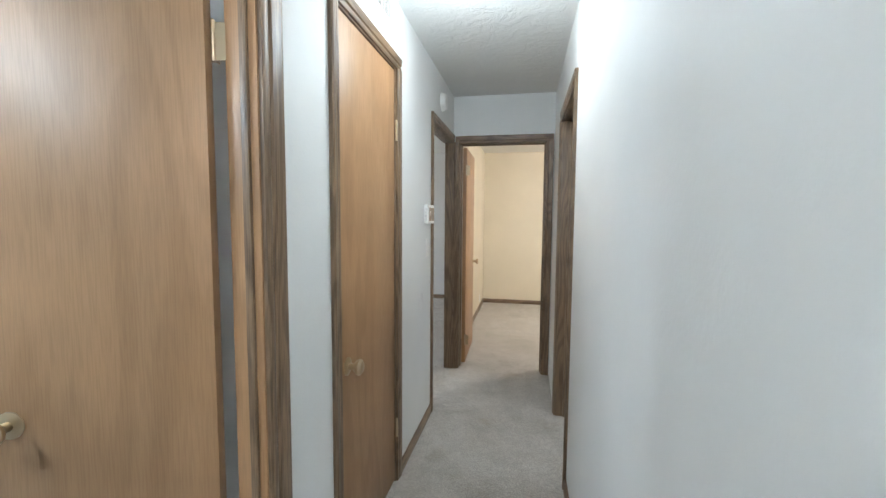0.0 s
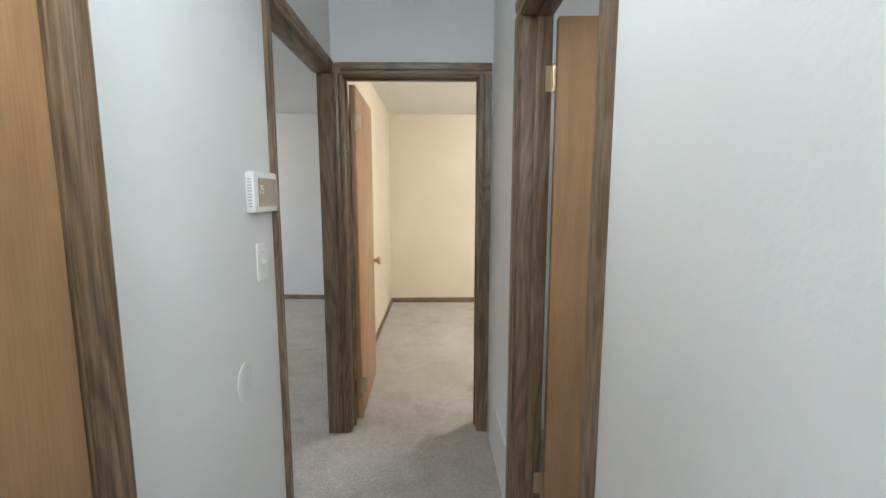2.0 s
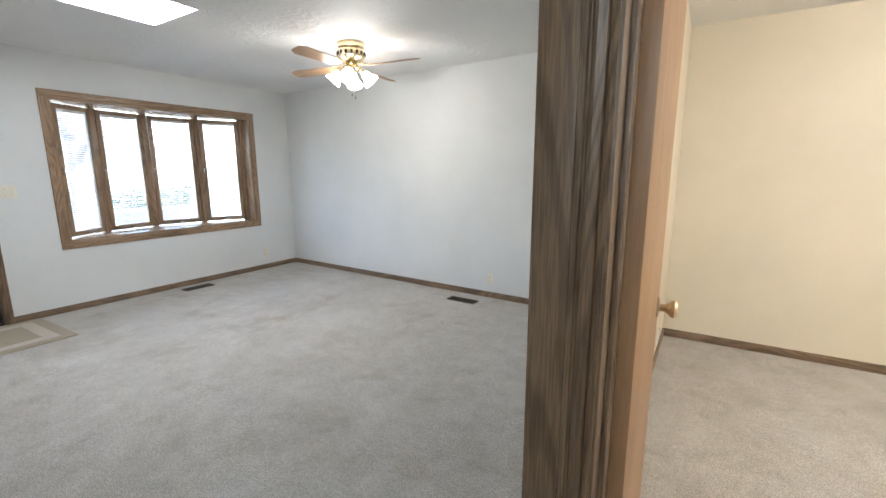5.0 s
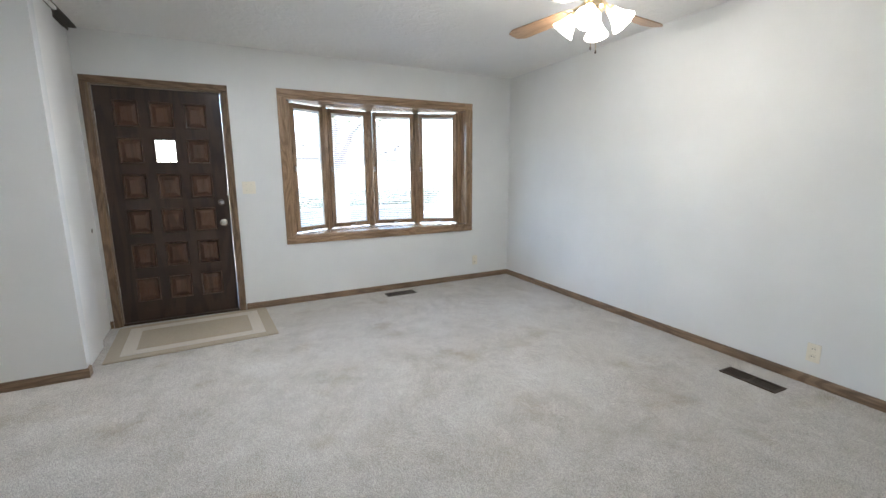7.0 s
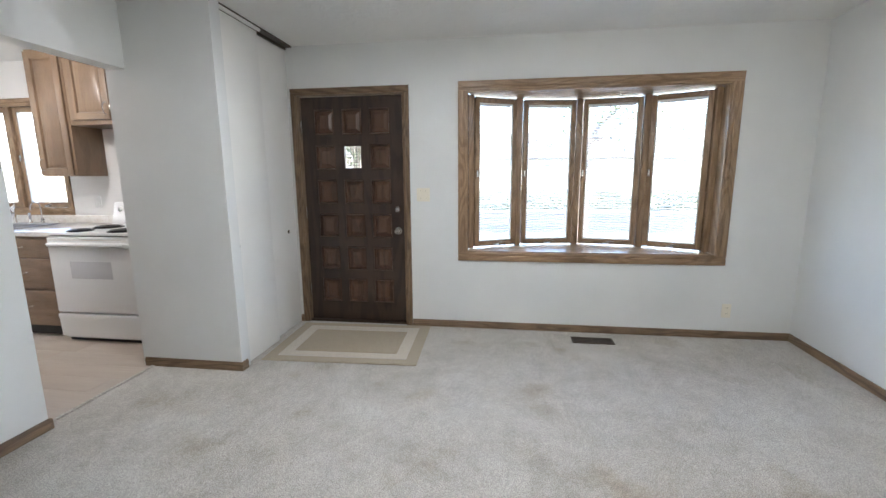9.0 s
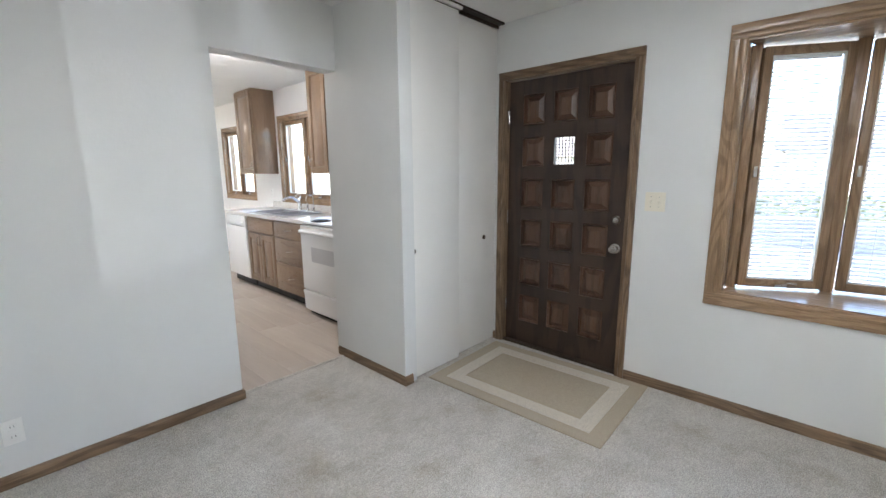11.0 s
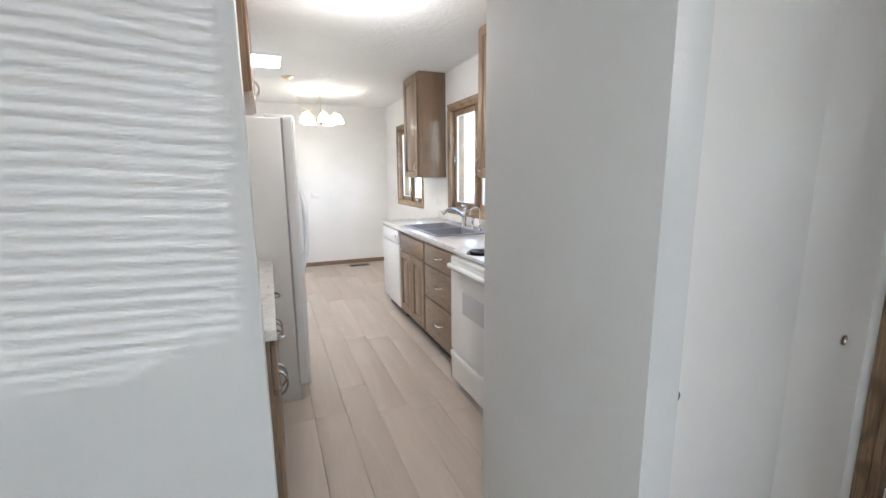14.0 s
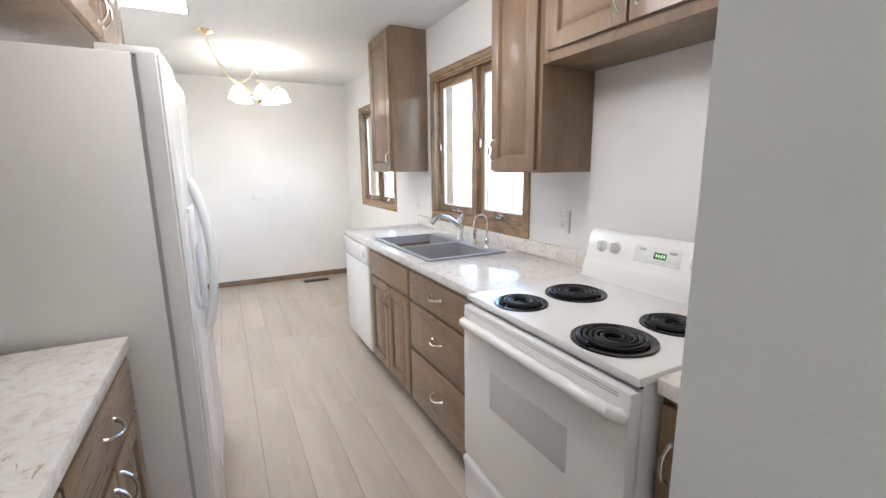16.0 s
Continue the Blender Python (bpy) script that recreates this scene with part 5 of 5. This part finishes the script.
# ---- outside ----
structure("ground", bx(-400, 400, -400, 400, -0.55, -0.45), LAWN, "dry winter lawn", "ground")
structure("road", bx(-22, -15, -120, 120, -0.45, -0.43), ASPHALT, "asphalt residential street", "road")
# pale slab added as a reflector for more daylight through the bow window
structure("driveway", bx(-15, -6.9, -1.0, 13.5, -0.46, -0.44), CONCRETE, "pale concrete slab added before the house to bounce daylight in", "driveway")
structure("foundation", bx(XF - 0.15, 4.35, FAR - 0.15, YN + 0.15, -0.5, -0.121), SIDING, "concrete foundation under the house", "foundation")
structure("porch", bx(XF - 1.5, XF - 0.151, -1.2, 0.7, -0.5, -0.06), SIDING, "concrete porch slab", "porch")
bm = prism([(XF - 0.15, 0.78)] + [(x - 0.05, y) for x, y in BAY] + [(XF - 0.15, 2.79)], "z", 2.06, 2.30)
structure("bow_roof", bm, ROOF, "shingled roof over the bow window", "roof")


def house(x, y):
    t = thing("house", "pale single-storey house across the street", "house", x, y, -0.45)
    part("wall", bx(-4, 4, -7, 7, 0, 2.8), SIDING, t)
    part("roof", prism([(-4.6, 2.8), (4.6, 2.8), (0, 4.8)], "y", -7.5, 7.5), ROOF, t)
    for yy in (-5, -2, 4.5):
        w = part("window", bx(4.0, 4.04, yy - 0.7, yy + 0.7, 1.0, 2.2), GREYWIN, t)
        bm = bmesh.new()
        for a in ((yy - 0.78, yy - 0.7, 0.92, 2.28), (yy + 0.7, yy + 0.78, 0.92, 2.28), (yy - 0.7, yy + 0.7, 0.92, 1.0), (yy - 0.7, yy + 0.7, 2.2, 2.28), (yy - 0.03, yy + 0.03, 1.0, 2.2)):
            box(bm, 4.0, 4.06, *a)
        part("frame", bm, PLASTIC, w)
    part("door", bx(4.0, 4.05, 1.0, 1.95, 0.1, 2.2), OAK["z"], t)


house(-34, 6)
house(-34, -14)


def car(x, y, z):
    """A saloon parked along y, its side windows towards the house."""
    t = thing("car", "silver saloon car parked on the added concrete slab", "car", x, y, z)
    side = [(-2.25, 0.32), (-2.28, 0.62), (-2.1, 0.80), (-1.1, 0.93), (1.55, 0.95), (2.2, 0.88), (2.28, 0.55), (2.22, 0.30)]
    part("body", prism(side, "x", -0.87, 0.87, 0.05), CARP, t)
    roof = [(-1.05, 0.90), (-0.35, 1.36), (-0.1, 1.42), (0.9, 1.42), (1.15, 1.36), (1.75, 0.92)]
    part("cabin", prism(roof, "x", -0.72, 0.72, 0.04), CARP, t)
    for sx in (-1, 1):
        for o in ([(-0.85, 0.97), (-0.28, 1.33), (0.28, 1.36), (0.28, 0.97)], [(0.36, 0.97), (0.36, 1.36), (1.02, 1.33), (1.45, 0.97)]):
            part("side_window", prism(o, "x", sx * 0.715, sx * 0.727), CARGLASS, t, "dark glass side window")
        for yy in (-1.4, 1.4):
            m = Matrix.Translation((sx * 0.80, yy, 0.32)) @ Matrix.Rotation(radians(90 * sx), 4, "Y")
            tyre = part("tyre", lathe([(0.20, -0.09), (0.29, -0.10), (0.32, -0.06), (0.32, 0.06), (0.29, 0.10), (0.20, 0.09)], 32, None, m), BLACK, t, "black rubber tyre")
            part("rim", lathe([(0.20, 0.07), (0.17, 0.085), (0.06, 0.075), (0.0, 0.09)], 24, None, m), STEEL, tyre)
        part("headlight", bx(sx * 0.78 - 0.08, sx * 0.78 + 0.08, -2.275, -2.15, 0.60, 0.74, 0.02), PLASTIC, t, "clear headlight")
        part("wing_mirror", bx(sx * 0.93 - 0.07, sx * 0.93 + 0.07, -0.86, -0.78, 0.92, 1.03, 0.02), CARP, t)


car(-10.55, 7.35, -0.44)


def tree(x, y, h, rnd):
    t = thing("tree", "bare-limbed tree with sparse leaves in the front yard", "tree", x, y, -0.46)
    bm = tube([(0, 0, 0), (0.05, 0.05, h * 0.2), (0.0, 0.15, h * 0.42), (0.1, 0.1, h * 0.7), (0.1, 0.2, h)], [0.24, 0.19, 0.16, 0.09, 0.02], 10)
    tips = []
    for i in range(12):
        a, z = rnd.uniform(0, 6.28), h * rnd.uniform(0.28, 0.85)
        ln = rnd.uniform(1.2, 2.4)
        pts = [(0.05, 0.1, z)]
        for k in range(1, 5):
            u = k / 4
            pts.append((ln * u * math.cos(a) + rnd.uniform(-0.1, 0.1), ln * u * math.sin(a) + rnd.uniform(-0.1, 0.1), z + ln * 0.75 * u + rnd.uniform(-0.1, 0.1)))
        tube(pts, [0.08, 0.06, 0.045, 0.03, 0.012], 7, bm)
        tips += pts[2:]
    part("trunk", bm, BARK, t)
    vs, fs = [], []
    for p in tips:
        for _ in range(55):
            c = Vector(p) + Vector((rnd.gauss(0, 0.4), rnd.gauss(0, 0.4), rnd.gauss(0, 0.35)))
            d = Vector((rnd.gauss(0, 1), rnd.gauss(0, 1), rnd.gauss(0, 1))).normalized() * 0.05
            e = d.cross(Vector((rnd.gauss(0, 1), rnd.gauss(0, 1), rnd.gauss(0, 1)))).normalized() * 0.03
            n = len(vs)
            vs += [c - d, c + e, c + d, c - e]
            fs.append((n, n + 1, n + 2, n + 3))
    me = bpy.data.meshes.new("crown")
    me.from_pydata([tuple(v) for v in vs], [], fs)
    me.materials.append(LEAF)
    tagged(new("crown", me), kind="stuff").parent = t


rnd = random.Random(4)
tree(-10.5, 2.6, 6.5, rnd)
tree(-13.0, -3.0, 6.0, rnd)


def hedge(x, y, ln, rnd):
    t = thing("hedge", "clipped evergreen hedge along the far pavement", "hedge", x, y, -0.46)
    vs, fs = [], []
    for _ in range(5000):
        c = Vector((rnd.uniform(-0.5, 0.5), rnd.uniform(-ln, ln), rnd.uniform(0, 0.95 + 0.12 * math.sin(rnd.random() * 6))))
        d = Vector((rnd.gauss(0, 1), rnd.gauss(0, 1), rnd.gauss(0, 1))).normalized() * 0.09
        e = d.cross(Vector((rnd.gauss(0, 1), rnd.gauss(0, 1), rnd.gauss(0, 1)))).normalized() * 0.05
        n = len(vs)
        vs += [c - d, c + e, c + d, c - e]
        fs.append((n, n + 1, n + 2, n + 3))
    me = bpy.data.meshes.new("foliage")
    me.from_pydata([tuple(v) for v in vs], [], fs)
    me.materials.append(LEAF)
    tagged(new("foliage", me), kind="stuff").parent = t


hedge(-24, 5, 7, rnd)


# ---- kitchen floor planks ----
W, L = 0.182, 1.22
pm = {}
row = 0
x = XF
rp = random.Random(2)
while x < -2.60:
    w = min(W, -2.60 - x)
    y = FAR + rp.uniform(-1.1, -0.1)
    while y < YS - 0.055:
        a, b = max(y, FAR), min(y + L, YS - 0.055)
        if b - a > 0.02:
            key = (round(w, 3), round(b - a, 3))
            if key not in pm:
                pm[key] = mesh_of("plank", bx(0.0008, key[0] - 0.0008, 0.0008, key[1] - 0.0008, -0.007, 0.0, 0.0008), PLANK)
            o = new("plank", pm[key])
            o.parent = kfloor
            o.location = (x, a, 0)
        y += L
    x += W
structure("carpet_edge", bx(-4.0, -3.213, YS - 0.075, YS - 0.05, -0.001, 0.006, 0.003), CARPET, "turned carpet edge at the kitchen floor", "trim")
